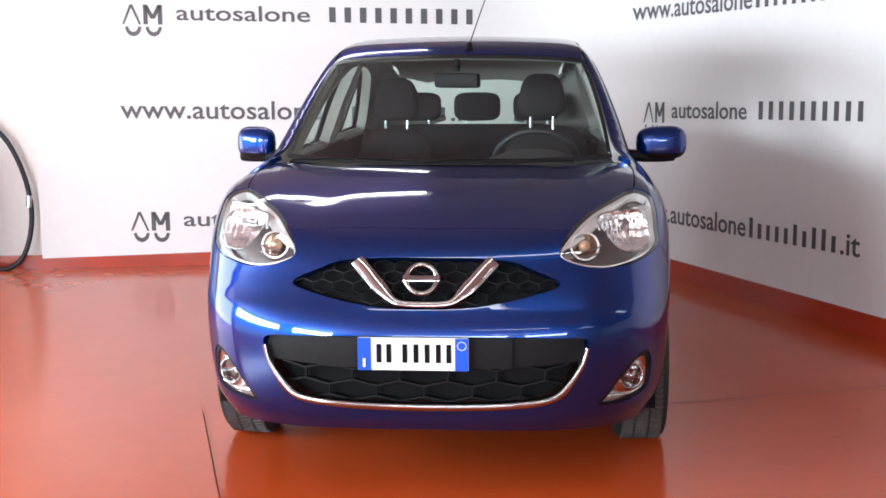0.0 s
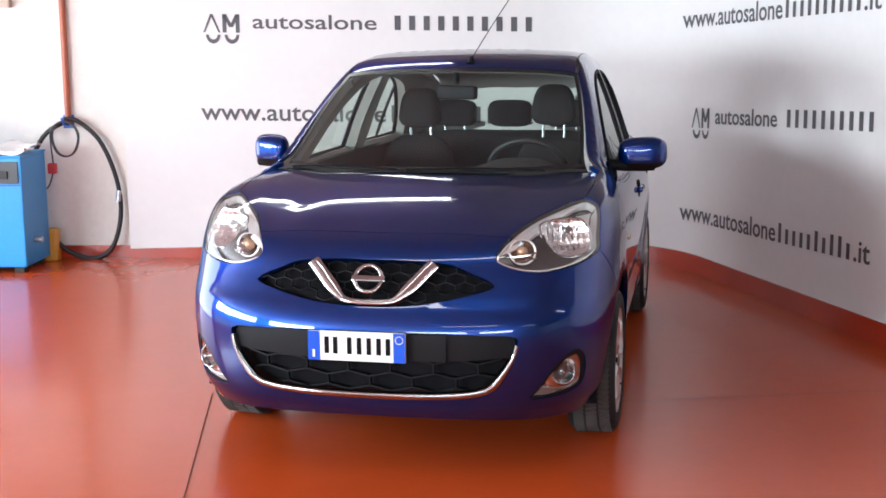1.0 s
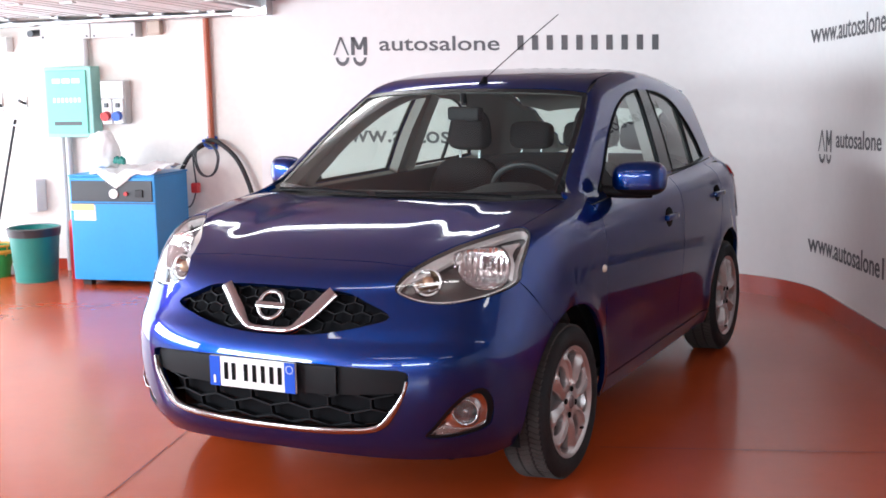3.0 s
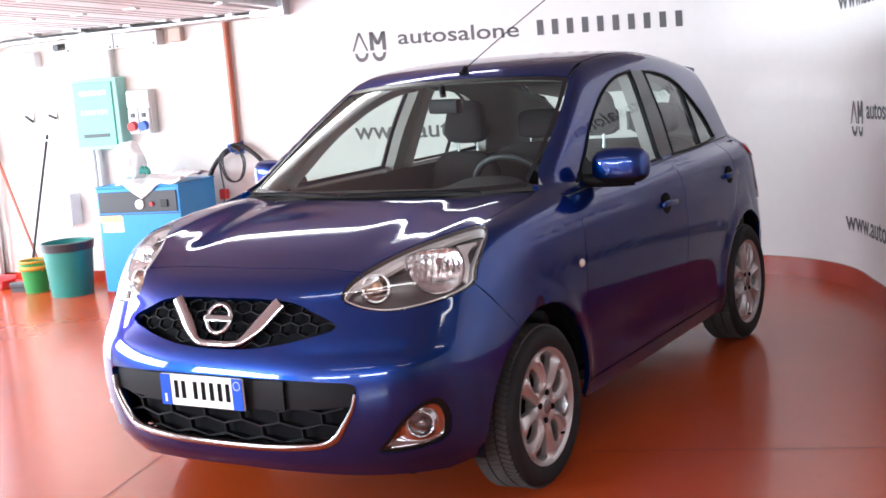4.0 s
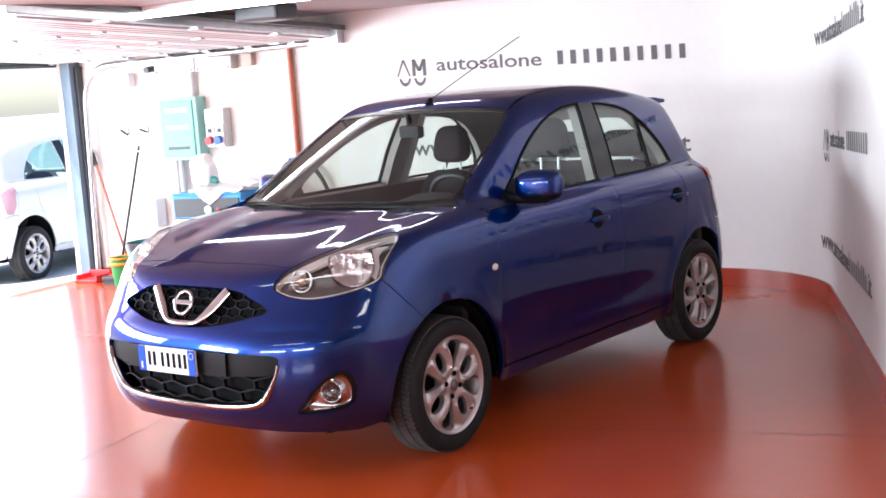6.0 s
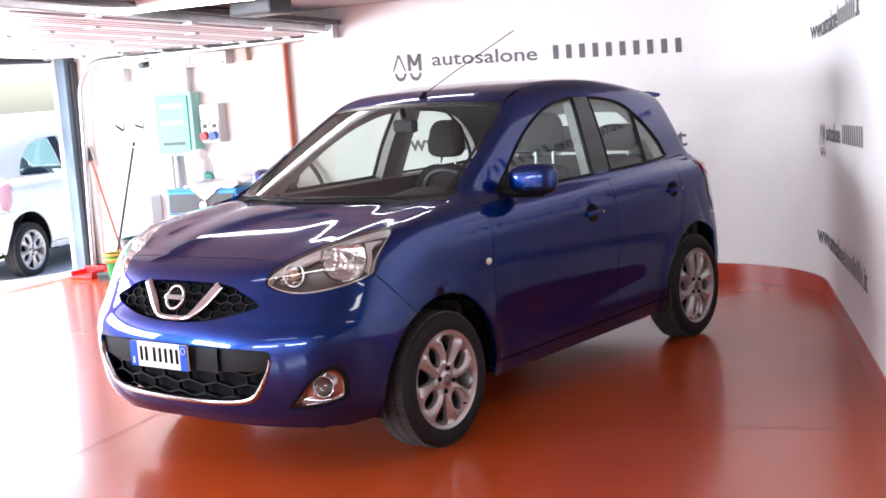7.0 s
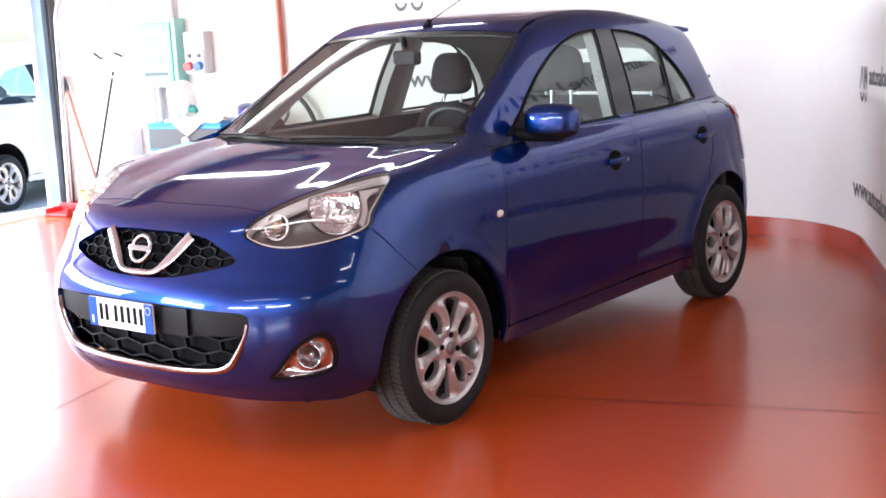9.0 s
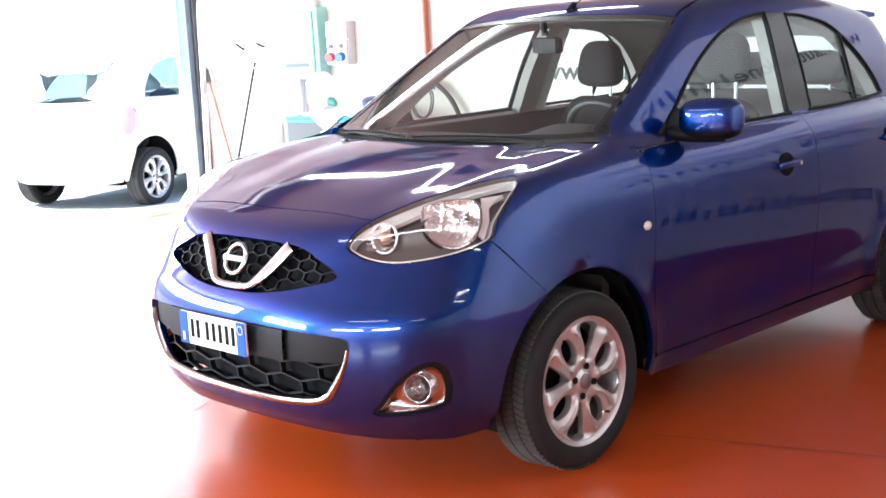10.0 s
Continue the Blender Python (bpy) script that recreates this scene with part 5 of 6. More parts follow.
def strokes(polys, s0, z0, name):
    """Flat shapes of the lettering's colour, cut finely enough to follow the wall."""
    bm = bmesh.new()
    for poly in polys:
        n = max(1, int((max(p[0] for p in poly) - min(p[0] for p in poly)) / 0.04))
        if len(poly) == 4 and n > 1:
            a, b, c, d = (np.array(p) for p in poly)
            for i in range(n):
                q = [a + (b - a) * i / n, a + (b - a) * (i + 1) / n, d + (c - d) * (i + 1) / n, d + (c - d) * i / n]
                bm.faces.new([bm.verts.new((*p, 0.0)) for p in q])
        else:
            bm.faces.new([bm.verts.new((*p, 0.0)) for p in poly])
    me = bpy.data.meshes.new(name)
    bm.to_mesh(me)
    bm.free()
    bend(me, s0, z0, 0.003)
    me.materials.append(M_TEXT)
    return me


def blank_word(n, s0, s1, z0, height, tall=()):
    """Plain bars, one for each character of a name."""
    w = (s1 - s0) / n
    polys = []
    for i in range(n):
        h = height * (1.33 if i in tall else 1.0)
        a, b = i * w + w * 0.29, (i + 1) * w - w * 0.29
        polys.append([(a, 0), (b, 0), (b, h), (a, h)])
    return tagged(new("wall_lettering", strokes(polys, s0, z0, "wall_lettering")), "row of plain grey bars on the white wall", "lettering", kind="structure")


def wall_mark(s0, w, z0, h):
    """The two-peak mark over two smiles."""
    t = 0.11 * w
    polys = [[(0, 0), (0.20 * w, h), (0.27 * w, h), (0.055 * w, 0)], [(0.20 * w, h), (0.27 * w, h), (0.47 * w, 0), (0.415 * w, 0)]]
    x = 0.53 * w
    r = w - x
    polys += [[(x, 0), (x + t, 0), (x + t, h), (x, h)], [(w - t, 0), (w, 0), (w, h), (w - t, h)],
              [(x + t, h), (x, h), (x + r / 2 - t / 2, h * 0.30), (x + r / 2 + t / 2, h * 0.30)], [(w - t, h), (w, h), (x + r / 2 + t / 2, h * 0.30), (x + r / 2 - t / 2, h * 0.30)]]
    for cx in (0.27 * w, 0.78 * w):
        arc = [math.pi + math.pi * k / 12 for k in range(13)]
        for a, b in zip(arc, arc[1:]):
            polys.append([(cx + 0.20 * w * math.cos(a), -0.12 * h + 0.24 * w * math.sin(a)), (cx + 0.20 * w * math.cos(b), -0.12 * h + 0.24 * w * math.sin(b)),
                          (cx + 0.12 * w * math.cos(b), -0.12 * h + 0.13 * w * math.sin(b)), (cx + 0.12 * w * math.cos(a), -0.12 * h + 0.13 * w * math.sin(a))])
    tagged(new("wall_mark", strokes(polys, s0, z0, "wall_mark")), "grey peak-and-smile mark painted on the white wall", "wall mark", kind="structure")


def name_row(s0, s1, z0, cap, fall):
    k = s1 - s0
    ROW.update(start=s0, fall=fall)
    wall_mark(s0, 0.111 * k, z0 - 0.033, cap * 1.28)
    lettering("autosalone", s0 + 0.150 * k, s0 + 0.524 * k, z0, cap)
    blank_word(10, s0 + 0.565 * k, s1, z0, cap)


def web_row(s0, s1, z0, cap, fall):
    k = s1 - s0
    ROW.update(start=s0, fall=fall)
    lettering("www.autosalone", s0, s0 + 0.560 * k, z0, cap)
    blank_word(10, s0 + 0.566 * k, s0 + 0.926 * k, z0, cap * 0.74, (0, 5, 7, 8))
    lettering(".it", s0 + 0.932 * k, s1, z0, cap)


name_row(3.114, 5.536, 1.698, 0.103, -0.021)
web_row(3.075, 5.515, 1.031, 0.126, -0.021)
name_row(3.110, 5.535, 0.283, 0.103, -0.021)
web_row(6.690, 8.970, 1.663, 0.120, 0.036)
name_row(6.814, 8.974, 1.025, 0.104, 0.040)
web_row(6.698, 8.968, 0.348, 0.120, 0.026)

# ---- garage door: post, tracks, raised leaf ----
M_STICKER = material("yellow_sticker", (0.72, 0.55, 0.22), 0.5, vary=0.05)
M_TEAL = material("teal_plastic", (0.02, 0.20, 0.16), 0.4, vary=0.08)
M_BLUEBOX = material("bright_blue_enamel", (0.025, 0.28, 0.66), 0.35, vary=0.04, scale=4, bump=0.03)
M_GREENPANEL = material("sea_green_translucent_door", (0.20, 0.58, 0.46), 0.35, vary=0.05, spec=0.3)
M_MINT = material("mint_grey_plastic", (0.30, 0.58, 0.51), 0.45, vary=0.04)
M_GREYPLASTIC = material("light_grey_plastic", (0.52, 0.52, 0.51), 0.45, vary=0.04)
M_RED = material("red_plastic", (0.55, 0.03, 0.03), 0.35, vary=0.05)
M_BLUEPL = material("blue_plastic", (0.03, 0.12, 0.55), 0.35, vary=0.05)
M_YELLOW = material("yellow_plastic", (0.62, 0.30, 0.03), 0.4, vary=0.06)
M_TAN = material("tan_plastic", (0.46, 0.36, 0.29), 0.5, vary=0.06)
M_GREEN = material("green_plastic", (0.03, 0.26, 0.06), 0.4, vary=0.06)
M_BAG = material("white_plastic_film", (0.82, 0.83, 0.82), 0.5, vary=0.04, bump=0.15, bump_scale=40)
M_WOOD = material("worn_wooden_handle", (0.36, 0.10, 0.06), 0.6, vary=0.1)
M_GREYDARK = material("dark_grey_panel", (0.035, 0.038, 0.042), 0.35, vary=0.06)

mesh_ob("door_post", boxm((-0.43, -0.05, -0.02), (-0.315, 0.085, 2.02), ROOM, 0.006), M_BLUESTEEL, label="slate blue steel door post", category="door post", kind="structure")
mesh_ob("door_seal", boxm((-0.315, -0.045, 0), (-0.285, 0.03, 1.98), ROOM, 0.004), M_GREYDARK, label="dark strip standing in for the door post's shaded side", category="seal", kind="structure")
door = empty("sectional_door", "raised white sectional garage door on galvanised tracks", "garage door", ROOM)
TILT = 0.045
for i in range(7):
    u0 = -0.42 + 0.42 * i
    bm = bmesh.new()
    m = Matrix.Translation((0, 0.12, 2.015)) @ Matrix.Rotation(TILT, 4, "X")
    box(bm, (u0 + 0.003, 0.0, 0.0), (u0 + 0.417, 3.1, 0.04), m, 0.006)
    sec = part("section", bm, M_DOORPANEL, door, "white ribbed door section")
    for k in range(3):
        part("rib", boxm((u0 + 0.10 * (k + 1) - 0.004, 0.01, -0.004), (u0 + 0.10 * (k + 1) + 0.004, 3.09, 0.0), m), M_GREYPLASTIC, sec)
    for v in (0.05, 1.0, 2.0, 3.0):
        part("hinge", boxm((u0 - 0.05, v, -0.014), (u0 + 0.05, v + 0.05, -0.001), m, 0.004), M_STEEL, sec, "steel hinge")
bend_pts = [(-0.26 + 0.04 * z, 0.04, z) for z in np.linspace(0.0, 1.62, 8)] + [(-0.195 + 0.30 * (1 - math.cos(a)), 0.04, 1.62 + 0.345 * math.sin(a)) for a in np.linspace(0.15, math.pi / 2, 10)] + [(u, 0.04, 1.966 + 0.012 * u) for u in np.linspace(0.2, 2.62, 8)]
part("track", tube(bmesh.new(), bend_pts, 0.026, 8), M_STEEL, door, "galvanised track", True)
part("track_bracket", boxm((2.36, -0.045, 1.97), (2.64, 0.10, 2.10), None, 0.006), M_STEEL, door)
m = Matrix.Translation((0, 0.06, 2.055)) @ Matrix.Rotation(TILT, 4, "X")
part("end_bar", boxm((2.54, 0.0, -0.03), (2.60, 3.3, 0.035), m, 0.008), M_STEEL, door, "galvanised end bar")
part("end_rail", boxm((2.66, 0.0, 0.02), (2.70, 3.3, 0.06), m, 0.006), M_GREYDARK, door, "dark spring shaft")
for v in (0.7, 1.6, 2.5):
    part("roller_plate", boxm((2.46, v, -0.045), (2.60, v + 0.07, -0.028), m, 0.004), M_STEEL, door)
for u in (0.35, 0.8, 1.25, 1.7, 2.15):
    part("roller_bracket", boxm((u, 0.0, 2.0), (u + 0.07, 0.10, 2.035), None, 0.006), M_STEEL, door)
part("seal", boxm((-0.48, 0.12, 2.0), (-0.42, 3.2, 2.02), Matrix.Rotation(0.0, 4, "X")), M_RUBBER, door, "black rubber bottom seal")
part("drive", boxm((2.9, 1.45, 2.10), (3.25, 1.70, 2.21), None, 0.02), M_GREYDARK, door, "dark grey door drive")
mesh_ob("door_lintel_trim", boxm((-0.50, 0.09, 1.985), (-0.46, 3.4, 2.03), ROOM), M_BLUESTEEL, label="slate blue steel strip over the opening", category="trim", kind="structure")

# ---- fittings on the plastered wall ----
WV = -0.05
cab = empty("fuse_cabinet", "grey wall fuse cabinet with a sea-green see-through door", "fuse box", ROOM)
part("body", boxm((0.69, WV, 1.075), (1.115, WV + 0.13, 1.628), None, 0.012), M_MINT, cab)
dd = part("door", boxm((0.715, WV + 0.13, 1.105), (1.075, WV + 0.145, 1.600), None, 0.012), M_GREENPANEL, cab, "sea-green door")
for z, k in ((1.53, 3), (1.38, 7), (1.20, 1)):
    for i in range(k):
        w = 0.26 / k
        part("breaker", boxm((0.77 + w * i + 0.008, WV + 0.144, z - 0.03), (0.77 + w * (i + 1) - 0.008, WV + 0.148, z + (0.005 if k > 1 else 0.0))), M_GREYDARK if k == 1 else M_WHITEMETAL, dd)
for n, (u0, u1) in enumerate(((0.66, 1.112), (1.118, 1.51))):
    tr = empty("cable_duct", "grey plastic cable duct box on the plastered wall", "cable duct", ROOM, "cable ducts")
    part("body", boxm((u0, WV, 1.842), (u1, WV + 0.10, 1.957), None, 0.008), M_GREYPLASTIC, tr)
    for u in (u0 + 0.03, u1 - 0.03):
        part("screw", rodm((u, WV + 0.098, 1.860), (u, WV + 0.106, 1.860), 0.008, 8), M_GREYDARK, tr)
mesh_ob("junction_box", boxm((1.585, WV, 1.855), (1.695, WV + 0.06, 1.963), ROOM, 0.01), M_TAN, label="small tan junction box on the plastered wall", category="junction box")
mesh_ob("lamp_box", boxm((0.03, WV, 1.75), (0.34, WV + 0.09, 1.875), ROOM, 0.012), M_WHITEMETAL, label="white emergency lamp box on the plastered wall", category="lamp box")
bm = bmesh.new()
rod(bm, (0.60, WV + 0.02, 1.90), (0.60, WV + 0.14, 1.89), 0.028, 14)
ob = mesh_ob("camera_unit", bm, M_GREYDARK, label="small dark security camera on the wall", category="camera")
ob.matrix_world = ROOM
for nm, a, b, r in (("conduit", (1.02, WV + 0.04, 1.630), (1.02, WV + 0.04, 1.845), 0.028), ("conduit", (0.77, WV + 0.05, 0.0), (0.77, WV + 0.05, 1.08), 0.022), ("conduit", (0.825, WV + 0.05, 0.0), (0.825, WV + 0.05, 1.08), 0.026)):
    ob = mesh_ob(nm, rodm(a, b, r, 12), M_GREYPLASTIC, label="grey plastic conduit pipe on the wall", category="pipe", group="conduits", smooth=True)
    ob.matrix_world = ROOM
ob = mesh_ob("air_pipe", rodm((2.075, WV + 0.03, 1.01), (2.075, WV + 0.03, CEIL - 0.225), 0.024, 14), M_COPPER, label="red-brown air pipe running down the wall", category="pipe", smooth=True)
ob.matrix_world = ROOM
sock = empty("socket_box", "light grey industrial socket box with red and blue sockets", "socket box", ROOM @ Matrix.Translation((-0.055, 0, -0.006)))
part("body", boxm((1.225, WV, 1.180), (1.435, WV + 0.09, 1.520), None, 0.012), M_GREYPLASTIC, sock)
part("cover", boxm((1.230, WV + 0.09, 1.385), (1.430, WV + 0.105, 1.515), None, 0.01), M_WHITEMETAL, sock)
for u, mt, lb in ((1.280, M_RED, "red socket"), (1.380, M_BLUEPL, "blue socket")):
    st = part("socket", boxm((u - 0.044, WV + 0.09, 1.185), (u + 0.044, WV + 0.11, 1.375), None, 0.008), M_WHITEMETAL, sock)
    part("socket_cap", rodm((u, WV + 0.10, 1.250), (u, WV + 0.15, 1.240), 0.036, 20), mt, st, lb, True)
    part("socket_switch", boxm((u - 0.018, WV + 0.11, 1.31), (u + 0.018, WV + 0.122, 1.345), None, 0.004), M_GREYDARK, st)
for u, z, h in ((0.19, 1.375, 0.10), (0.42, 1.37, 0.06)):
    hk = empty("wall_hook", "dark tool hook on the wall", "hook", ROOM, "wall hooks")
    part("plate", boxm((u - 0.012, WV, z - h), (u + 0.012, WV + 0.012, z + h * 0.6), None, 0.003), M_STEEL, hk)
    part("prong", rodm((u, WV + 0.01, z - h * 0.5), (u, WV + 0.09, z), 0.012, 8), M_GREYDARK, hk)
for z in (1.308, 1.170):
    ob = mesh_ob("tool_rail", rodm((0.15, WV + 0.05, z), (0.56, WV + 0.05, z), 0.007, 8), M_STEEL, label="thin steel tool rail on the wall", category="rail", group="tool rails")
    ob.matrix_world = ROOM

# hose, cable and plug on the wall
def wall_tube(name, pts, r, mat, label, cat):
    ob = mesh_ob(name, tube(bmesh.new(), spline(pts, 6), r, 8), mat, label=label, category=cat, smooth=True)
    ob.matrix_world = ROOM @ Matrix.Translation((-0.025, 0, -0.02))
    return ob


hose = wall_tube("air_hose", [(2.10, WV + 0.07, 1.05), (1.92, WV + 0.08, 0.93), (1.76, WV + 0.07, 0.62), (1.74, WV + 0.07, 0.40), (1.80, WV + 0.10, 0.24), (1.95, WV + 0.13, 0.20), (2.08, WV + 0.14, 0.09),
                  (2.25, WV + 0.12, 0.025), (2.40, WV + 0.10, 0.10), (2.47, WV + 0.07, 0.34), (2.45, WV + 0.07, 0.62), (2.34, WV + 0.07, 0.90), (2.18, WV + 0.08, 1.05), (2.08, WV + 0.09, 1.06)], 0.018, M_RUBBER, "black rubber air hose coiled on a wall hook", "hose")
for k, c in enumerate(((1.765, 0.33), (2.462, 0.50))):
    part("hose_clip", rodm((c[0] - 0.003, WV + 0.075, c[1] - 0.05), (c[0] + 0.003, WV + 0.07, c[1] + 0.03), 0.022, 10), M_STEEL, hose, "steel hose ferrule", True)
cable = wall_tube("power_cable", [(2.10 + 0.10 * math.cos(a) * (1 + 0.05 * math.sin(3 * a)), WV + 0.09 + 0.004 * a, 0.92 + 0.13 * math.sin(a)) for a in np.linspace(1.6, 1.6 + 4.4 * math.pi, 26)] + [(2.0, WV + 0.12, 0.74)], 0.006, M_GREYDARK, "thin grey power cable looped on the hook", "cable")
part("plug", boxm((1.955, WV + 0.08, 0.66), (2.02, WV + 0.13, 0.74), None, 0.014), M_RED, cable, "red plug")
part("cable_tail", tube(bmesh.new(), spline([(2.0, WV + 0.11, 0.70), (1.96, WV + 0.16, 0.56), (1.90, WV + 0.30, 0.60), (1.88, WV + 0.40, 0.68)], 5), 0.006, 6), M_GREYDARK, cable)
hk = empty("wall_hook", "blue-painted hose hook on the wall", "hook", ROOM @ Matrix.Translation((-0.03, 0, -0.03)))
part("plate", boxm((2.06, WV, 1.00), (2.14, WV + 0.014, 1.10), None, 0.004), M_BLUEPL, hk)
part("prong", tube(bmesh.new(), spline([(2.10, WV + 0.01, 1.03), (2.10, WV + 0.10, 1.03), (2.10, WV + 0.15, 1.08)], 4), 0.012, 8), M_BLUEPL, hk)

# ---- compressor and what lies on it ----
comp = empty("compressor", "bright blue boxed air compressor with a black control panel", "compressor", ROOM @ Matrix.Translation((1.232, 0.15, 0)) @ Matrix.Diagonal((1.02, 1, 0.985, 1)))
part("body", boxm((0.0, 0.0, 0.045), (0.70, 0.47, 0.83), None, 0.010), M_BLUEBOX, comp)
cp = part("control_panel", boxm((0.02, 0.468, 0.645), (0.68, 0.480, 0.800), None, 0.004), M_GREYDARK, comp, "black control panel")
part("gauge", rodm((0.375, 0.478, 0.705), (0.375, 0.492, 0.705), 0.036, 24), M_WHITEMETAL, cp, "white round gauge")
part("button", rodm((0.475, 0.478, 0.705), (0.475, 0.495, 0.705), 0.016, 14), M_RED, cp, "red button")
part("switch", boxm((0.55, 0.478, 0.68), (0.61, 0.492, 0.735), None, 0.004), M_RUBBER, cp)
st = part("sticker", boxm((0.03, 0.469, 0.50), (0.21, 0.473, 0.615)), M_WHITEMETAL, comp, "white and yellow sticker")
part("sticker_head", boxm((0.012, 0.4725, 0.575), (0.20, 0.475, 0.625)), M_STICKER, st)
part("seam", boxm((0.0, 0.468, 0.628), (0.70, 0.474, 0.634)), M_GREYDARK, comp)
part("lid", boxm((-0.005, -0.005, 0.83), (0.705, 0.475, 0.845), None, 0.005), M_BLUEBOX, comp)
for x, y in ((0.05, 0.05), (0.60, 0.05), (0.05, 0.38), (0.60, 0.38)):
    part("foot", boxm((x, y, 0.0), (x + 0.07, y + 0.06, 0.047), None, 0.004), M_RUBBER, comp)
part("outlet", rodm((0.70, 0.30, 0.22), (0.76, 0.30, 0.22), 0.02, 10), M_STEEL, comp)
rng = random.Random(4)
# wrapping sheet: crumpled on the lid, its front edge hanging over in a point
LID = 0.833
bm = bmesh.new()
nu, nv = 30, 18
sheet = []
for j in range(nv + 1):
    row = []
    for i in range(nu + 1):
        fu, fv = i / nu, j / nv
        u, v = 1.42 + 0.56 * fu, 0.22 + (0.43 + 0.10 * max(0.0, 1 - abs(fu - 0.40) / 0.30)) * fv
        crush = 0.055 * (noise.noise((u * 7, v * 7, 2.0)) + 0.6) + 0.022 * noise.noise((u * 19, v * 19, 5.0))
        z = LID + 0.006 + max(0.0, crush) * (1 - 0.6 * fv) + 0.10 * max(0.0, fu - 0.72) * fv
        over = max(0.0, v - 0.625)
        row.append(bm.verts.new(uv(u, v - over * 0.85, z - over * 0.9)))
    sheet.append(row)
for p, q in zip(sheet, sheet[1:]):
    for i in range(nu):
        bm.faces.new((p[i], p[i + 1], q[i + 1], q[i]))
ob = mesh_ob("paper_wrap", bm, M_BAG, label="crumpled white wrapping film hanging over the compressor's edge", category="wrapping", smooth=True)
ob.modifiers.new("thick", "SOLIDIFY").thickness = 0.002
bm = bmesh.new()
c0 = ROOM @ Vector((1.385, 0.38, 0.970))
bmesh.ops.create_icosphere(bm, subdivisions=4, radius=0.135, matrix=Matrix.Translation(c0))
for v in bm.verts:
    d = v.co - c0
    v.co = c0 + Vector((d.x * 0.92, d.y * 0.8, d.z * (1.25 if d.z > 0 else 1.0))) * (1 + 0.28 * noise.noise(v.co * 9.0) + 0.10 * noise.noise(v.co * 27))
    v.co.z = max(v.co.z, LID + 0.001)
mesh_ob("plastic_bag", bm, M_BAG, label="crumpled white plastic bag on the compressor", category="bag", smooth=True)
bm = bmesh.new()
for k in range(5):
    a = c0 + Vector((0.16 + 0.03 * k, -0.06 - 0.012 * k, -0.055 + 0.01 * (k % 2)))
    rod(bm, a, a + Vector((0.03, -0.03, 0.03)), 0.02, 8, 0.012)
mesh_ob("rag", bm, M_TEAL, label="dark green rag lying on the compressor", category="rag")
bm = bmesh.new()
box(bm, (1.90, 0.06, 0.0), (2.00, 0.16, 0.24), ROOM, 0.02)
mesh_ob("oil_can", bm, M_YELLOW, label="ochre oil can standing beside the compressor", category="can")
ext = empty("fire_extinguisher", "red fire extinguisher standing beside the compressor", "extinguisher", ROOM @ Matrix.Translation((1.09, 0.32, 0)))
bm = bmesh.new()
revolve(bm, spline([(0.001, 0.0), (0.07, 0.005), (0.075, 0.03), (0.075, 0.40), (0.06, 0.46), (0.025, 0.49), (0.02, 0.52), (0.001, 0.525)], 3), Matrix(), 20)
part("cylinder", bm, M_RED, ext, "", True)
part("valve", boxm((-0.02, -0.05, 0.52), (0.02, 0.05, 0.57), None, 0.008), M_GREYDARK, ext)


def bucket(name, u, v, r0, r1, h, mat, label, cat, rim):
    e = empty(name, label, cat, ROOM @ Matrix.Translation((u, v, 0)))
    bm = bmesh.new()
    revolve(bm, [(0.001, 0.004), (r0, 0.0), (r0 + (r1 - r0) * 0.5, h * 0.5), (r1, h), (r1 - 0.008, h), (r0 - 0.008, 0.012), (0.001, 0.012)], Matrix(), 28)
    bmesh.ops.recalc_face_normals(bm, faces=bm.faces)
    part("shell", bm, mat, e, "", True)
    part("rim", ring(bmesh.new(), (0, 0, h), (0, 0, 1), r1, 0.011, 28, 6), rim, e, "", True)
    return e


b1 = bucket("waste_bin", 0.795, 0.47, 0.155, 0.188, 0.405, M_TEAL, "teal plastic waste bin with a bin liner", "bin", M_TEAL)
bm = bmesh.new()
revolve(bm, [(0.190, 0.35), (0.200, 0.412), (0.186, 0.417), (0.176, 0.36)], Matrix(), 28)
part("liner", bm, M_GREYDARK, b1, "dark bin liner edge", True)
b2 = bucket("bucket", 0.37, 0.36, 0.090, 0.118, 0.25, M_GREEN, "green bucket with a yellow wringer", "bucket", M_YELLOW)
part("wringer", ring(bmesh.new(), (0, 0, 0.20), (0, 0, 1), 0.116, 0.018, 24, 8), M_YELLOW, b2, "yellow wringer ring", True)
part("bail", tube(bmesh.new(), [(0.120 * math.cos(a), 0.04, 0.25 - 0.14 * math.sin(a)) for a in np.linspace(0, math.pi, 12)], 0.005, 6), M_YELLOW, b2)
br = empty("broom", "broom with a thin black handle leaning on the wall", "broom", ROOM)
part("handle", rodm((0.27, 0.33, 0.05), (0.33, WV + 0.03, 1.215), 0.011, 10), M_RUBBER, br)
part("head", boxm((0.10, 0.30, 0.03), (0.44, 0.37, 0.075), None, 0.012), M_GREYDARK, br)
part("bristles", boxm((0.11, 0.305, 0.0), (0.43, 0.365, 0.035)), M_GREYDARK, br)
br = empty("mop", "mop with a red handle leaning in the corner", "mop", ROOM)
part("handle", rodm((0.40, 0.28, 0.05), (-0.25, WV + 0.03, 1.20), 0.012, 10), M_WOOD, br, "red handle")
part("sleeve", rodm((-0.235, -0.015, 1.17), (-0.175, 0.014, 1.06), 0.02, 10), M_GREYDARK, br)
part("head", cushion(bmesh.new(), (0.405, 0.285, 0.045), (0.07, 0.06, 0.045)), M_WHITEMETAL, br, "", True)
dp = empty("dustpan", "red plastic dustpan on the floor at the foot of the track", "dustpan", ROOM @ Matrix.Translation((-0.30, 0.10, 0)))
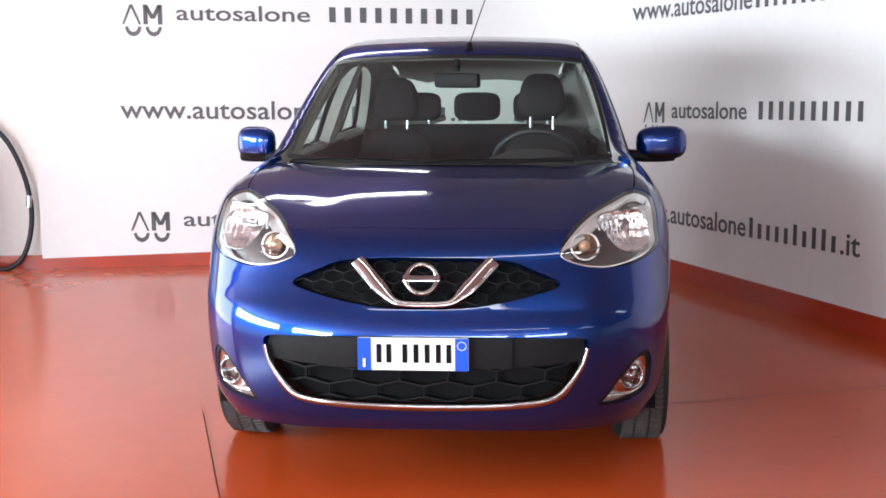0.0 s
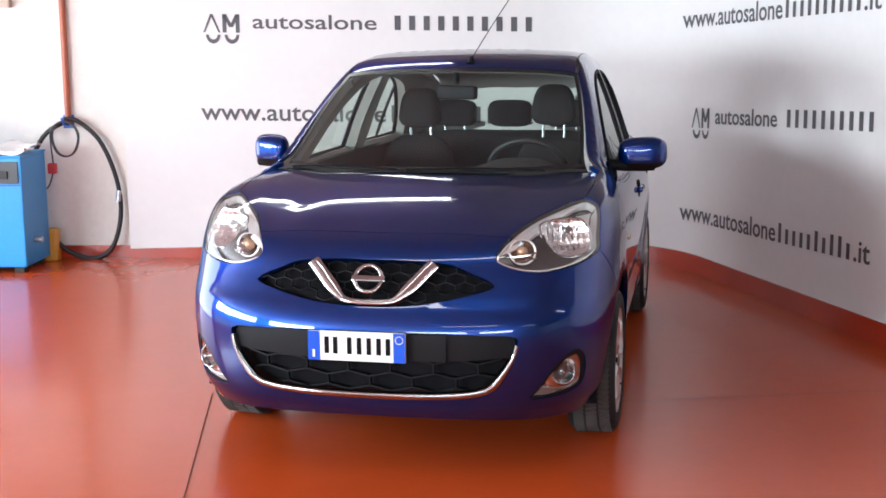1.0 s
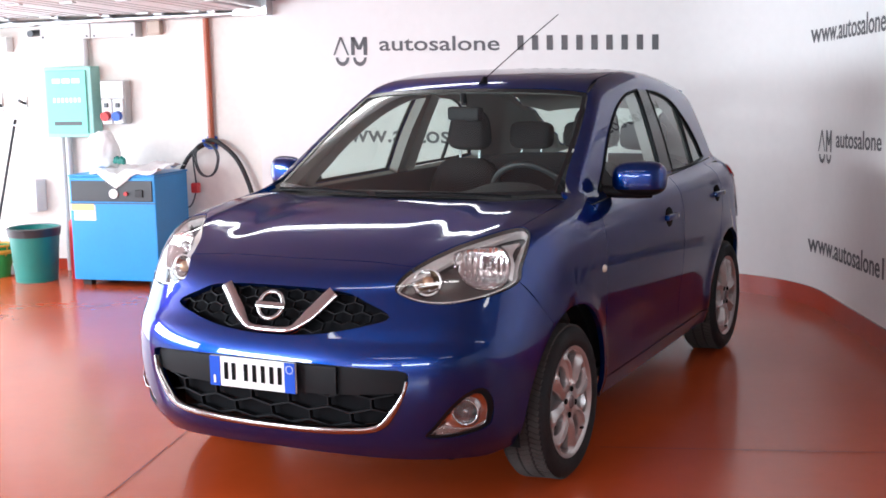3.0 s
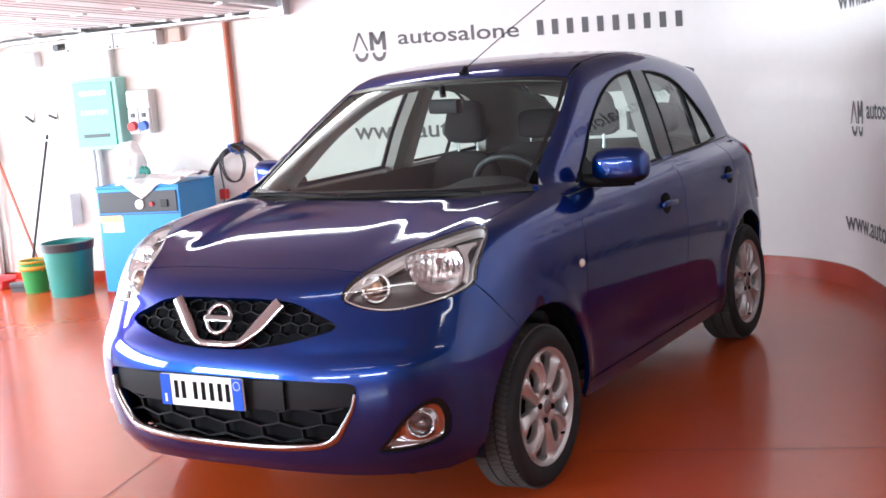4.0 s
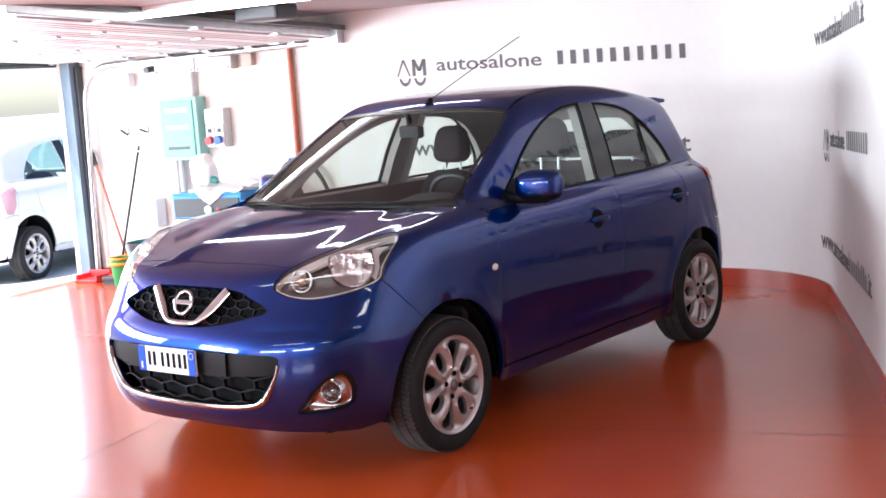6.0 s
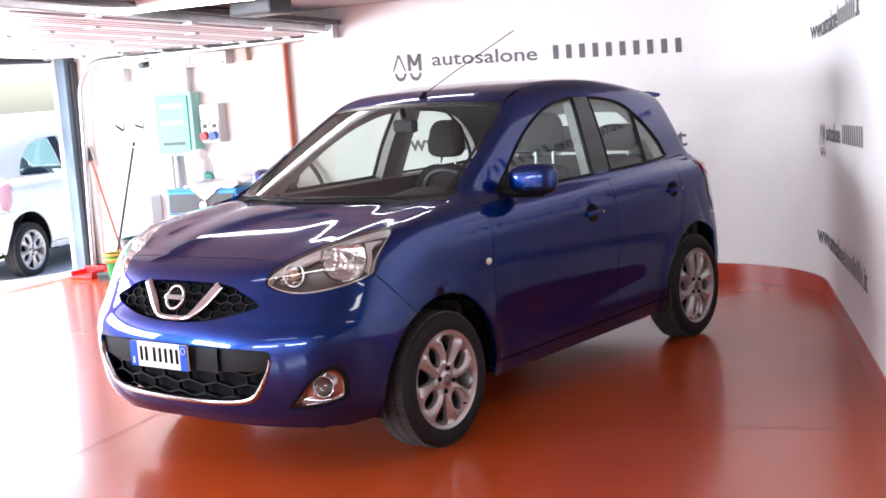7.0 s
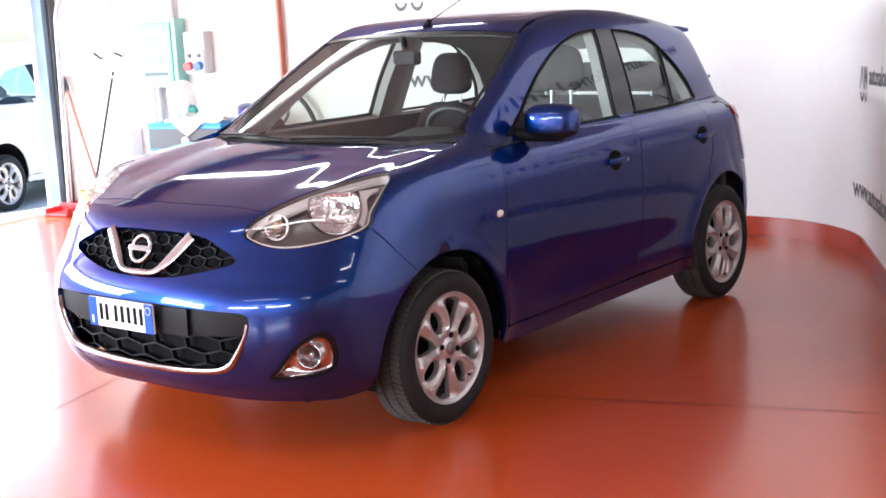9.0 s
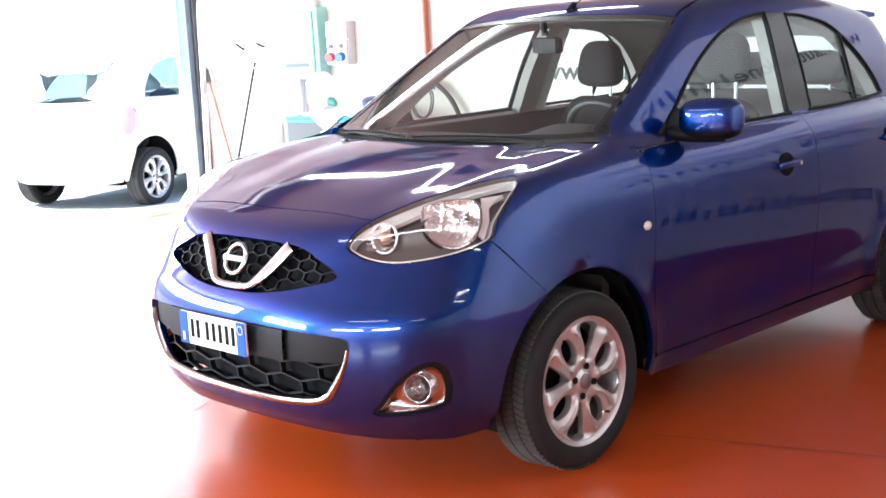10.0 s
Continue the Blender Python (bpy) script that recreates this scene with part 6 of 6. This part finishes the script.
part("pan", boxm((0.0, 0.0, 0.0), (0.26, 0.20, 0.028), None, 0.01), M_RED, dp)
part("back", boxm((0.0, 0.0, 0.028), (0.26, 0.02, 0.095), None, 0.006), M_RED, dp)
for x in (0.0, 0.242):
    part("cheek", boxm((x, 0.02, 0.028), (x + 0.018, 0.19, 0.07), None, 0.004), M_RED, dp)
part("grip", rodm((0.26, 0.03, 0.05), (0.44, 0.06, 0.03), 0.014, 8), M_RED, dp)
tank = empty("wall_dispenser", "white paper dispenser fixed to the wall", "dispenser", ROOM)
part("body", boxm((0.30, WV, 0.475), (0.56, WV + 0.14, 0.74), None, 0.02), M_WHITEMETAL, tank)
part("window", boxm((0.34, WV + 0.138, 0.50), (0.52, WV + 0.144, 0.655), None, 0.004), M_GREYPLASTIC, tank)

# ---- outside: a white car and a tree ----
M_WHITECAR = material("white_car_paint", (0.72, 0.72, 0.71), 0.3, vary=0.02, coat=0.8)
M_PINKLENS = material("pale_pink_tail_lens", (0.62, 0.33, 0.37), 0.15, vary=0.08, coat=0.6)
M_TINTED = glass("tinted_car_glass", (0.50, 0.66, 0.66))
M_LEAF = material("tree_leaf", (0.06, 0.12, 0.03), 0.6, vary=0.3, scale=3)
HUB = Vector((-8.50, 5.08, -0.012))                   # the near rear hub of the white car
WHITE_AT = HUB - (Matrix.Rotation(radians(199), 4, "Z") @ Vector((-0.863, 3.4125, 0.311)))
white = empty("white_car", "white small hatchback parked outside in the yard", "car", Matrix.Translation(WHITE_AT) @ pose(0, 0, 0, 0, 0, 199) @ Matrix.Scale(1.05, 4))
swap = {}
for o in list(car.children):
    n = o.name.split(".")[0]
    if n in ("front_wing", "front_door", "rear_door", "rear_quarter", "sill", "window_frame", "front_side_window", "rear_side_window", "roof", "tailgate", "rear_window", "rear_bumper", "tail_lamp", "spoiler", "bonnet", "windscreen", "front_bumper", "floor_pan", "arch_liner", "front_seat", "rear_bench", "centre_pillar"):
        if o.data.name not in swap:
            me = o.data.copy()
            for i, mm in enumerate(me.materials):
                if mm == M_PAINT:
                    me.materials[i] = M_WHITECAR
                if mm == M_GLASS:
                    me.materials[i] = M_TINTED
                if mm == M_CLEARLENS:
                    me.materials[i] = M_PINKLENS
            swap[o.data.name] = me
        c = o.copy()
        c.data = swap[o.data.name]
        scene.collection.objects.link(c)
        c.parent = white
        c.matrix_basis = Matrix.Translation((0, 0, 0.045))
        if n in ("front_side_window", "rear_side_window"):
            c.visible_shadow = False
for x, y, rz in ((0.822, 0.80, 0), (0.822, 3.25, 0), (-0.822, 0.80, 180), (-0.822, 3.25, 180)):
    w = copy_thing(wheel, pose(x, y, 0.296, 33, 0, rz))
    w.parent = white
rng = random.Random(8)
tree = empty("tree", "distant leafy tree beyond the yard", "tree", Matrix.Translation((-28.5, 12.0, -0.4)))
part("trunk", rodm((0, 0, 0), (0.3, 0.2, 5.0), 0.22, 10, 0.12), M_WOOD, tree)
limbs = (((0.1, 0.1, 3.0), (2.6, 1.2, 5.0)), ((0.1, 0.1, 3.6), (-1.5, 1.5, 5.8)), ((0.2, 0.2, 4.2), (1.6, -1.0, 6.4)), ((0.3, 0.2, 4.9), (0.4, 1.2, 7.2)))
for a, b in limbs:
    part("limb", rodm(a, b, 0.09, 8, 0.03), M_WOOD, tree)
bm = bmesh.new()
for a, b in limbs:
    for i in range(90):
        p = Vector(a).lerp(Vector(b), rng.uniform(0.55, 1.15)) + Vector((rng.gauss(0, 0.45), rng.gauss(0, 0.45), rng.gauss(0, 0.35)))
        m = Matrix.Translation(p) @ Euler((rng.uniform(0, 6), rng.uniform(0, 6), rng.uniform(0, 6))).to_matrix().to_4x4()
        s = rng.uniform(0.05, 0.13)
        bm.faces.new([bm.verts.new(m @ Vector(q)) for q in ((-s, 0, 0), (0, -s * 0.5, 0.02), (s, 0, 0), (0, s * 0.5, 0.02))])
part("crown", bm, M_LEAF, tree, "loose green leaves")
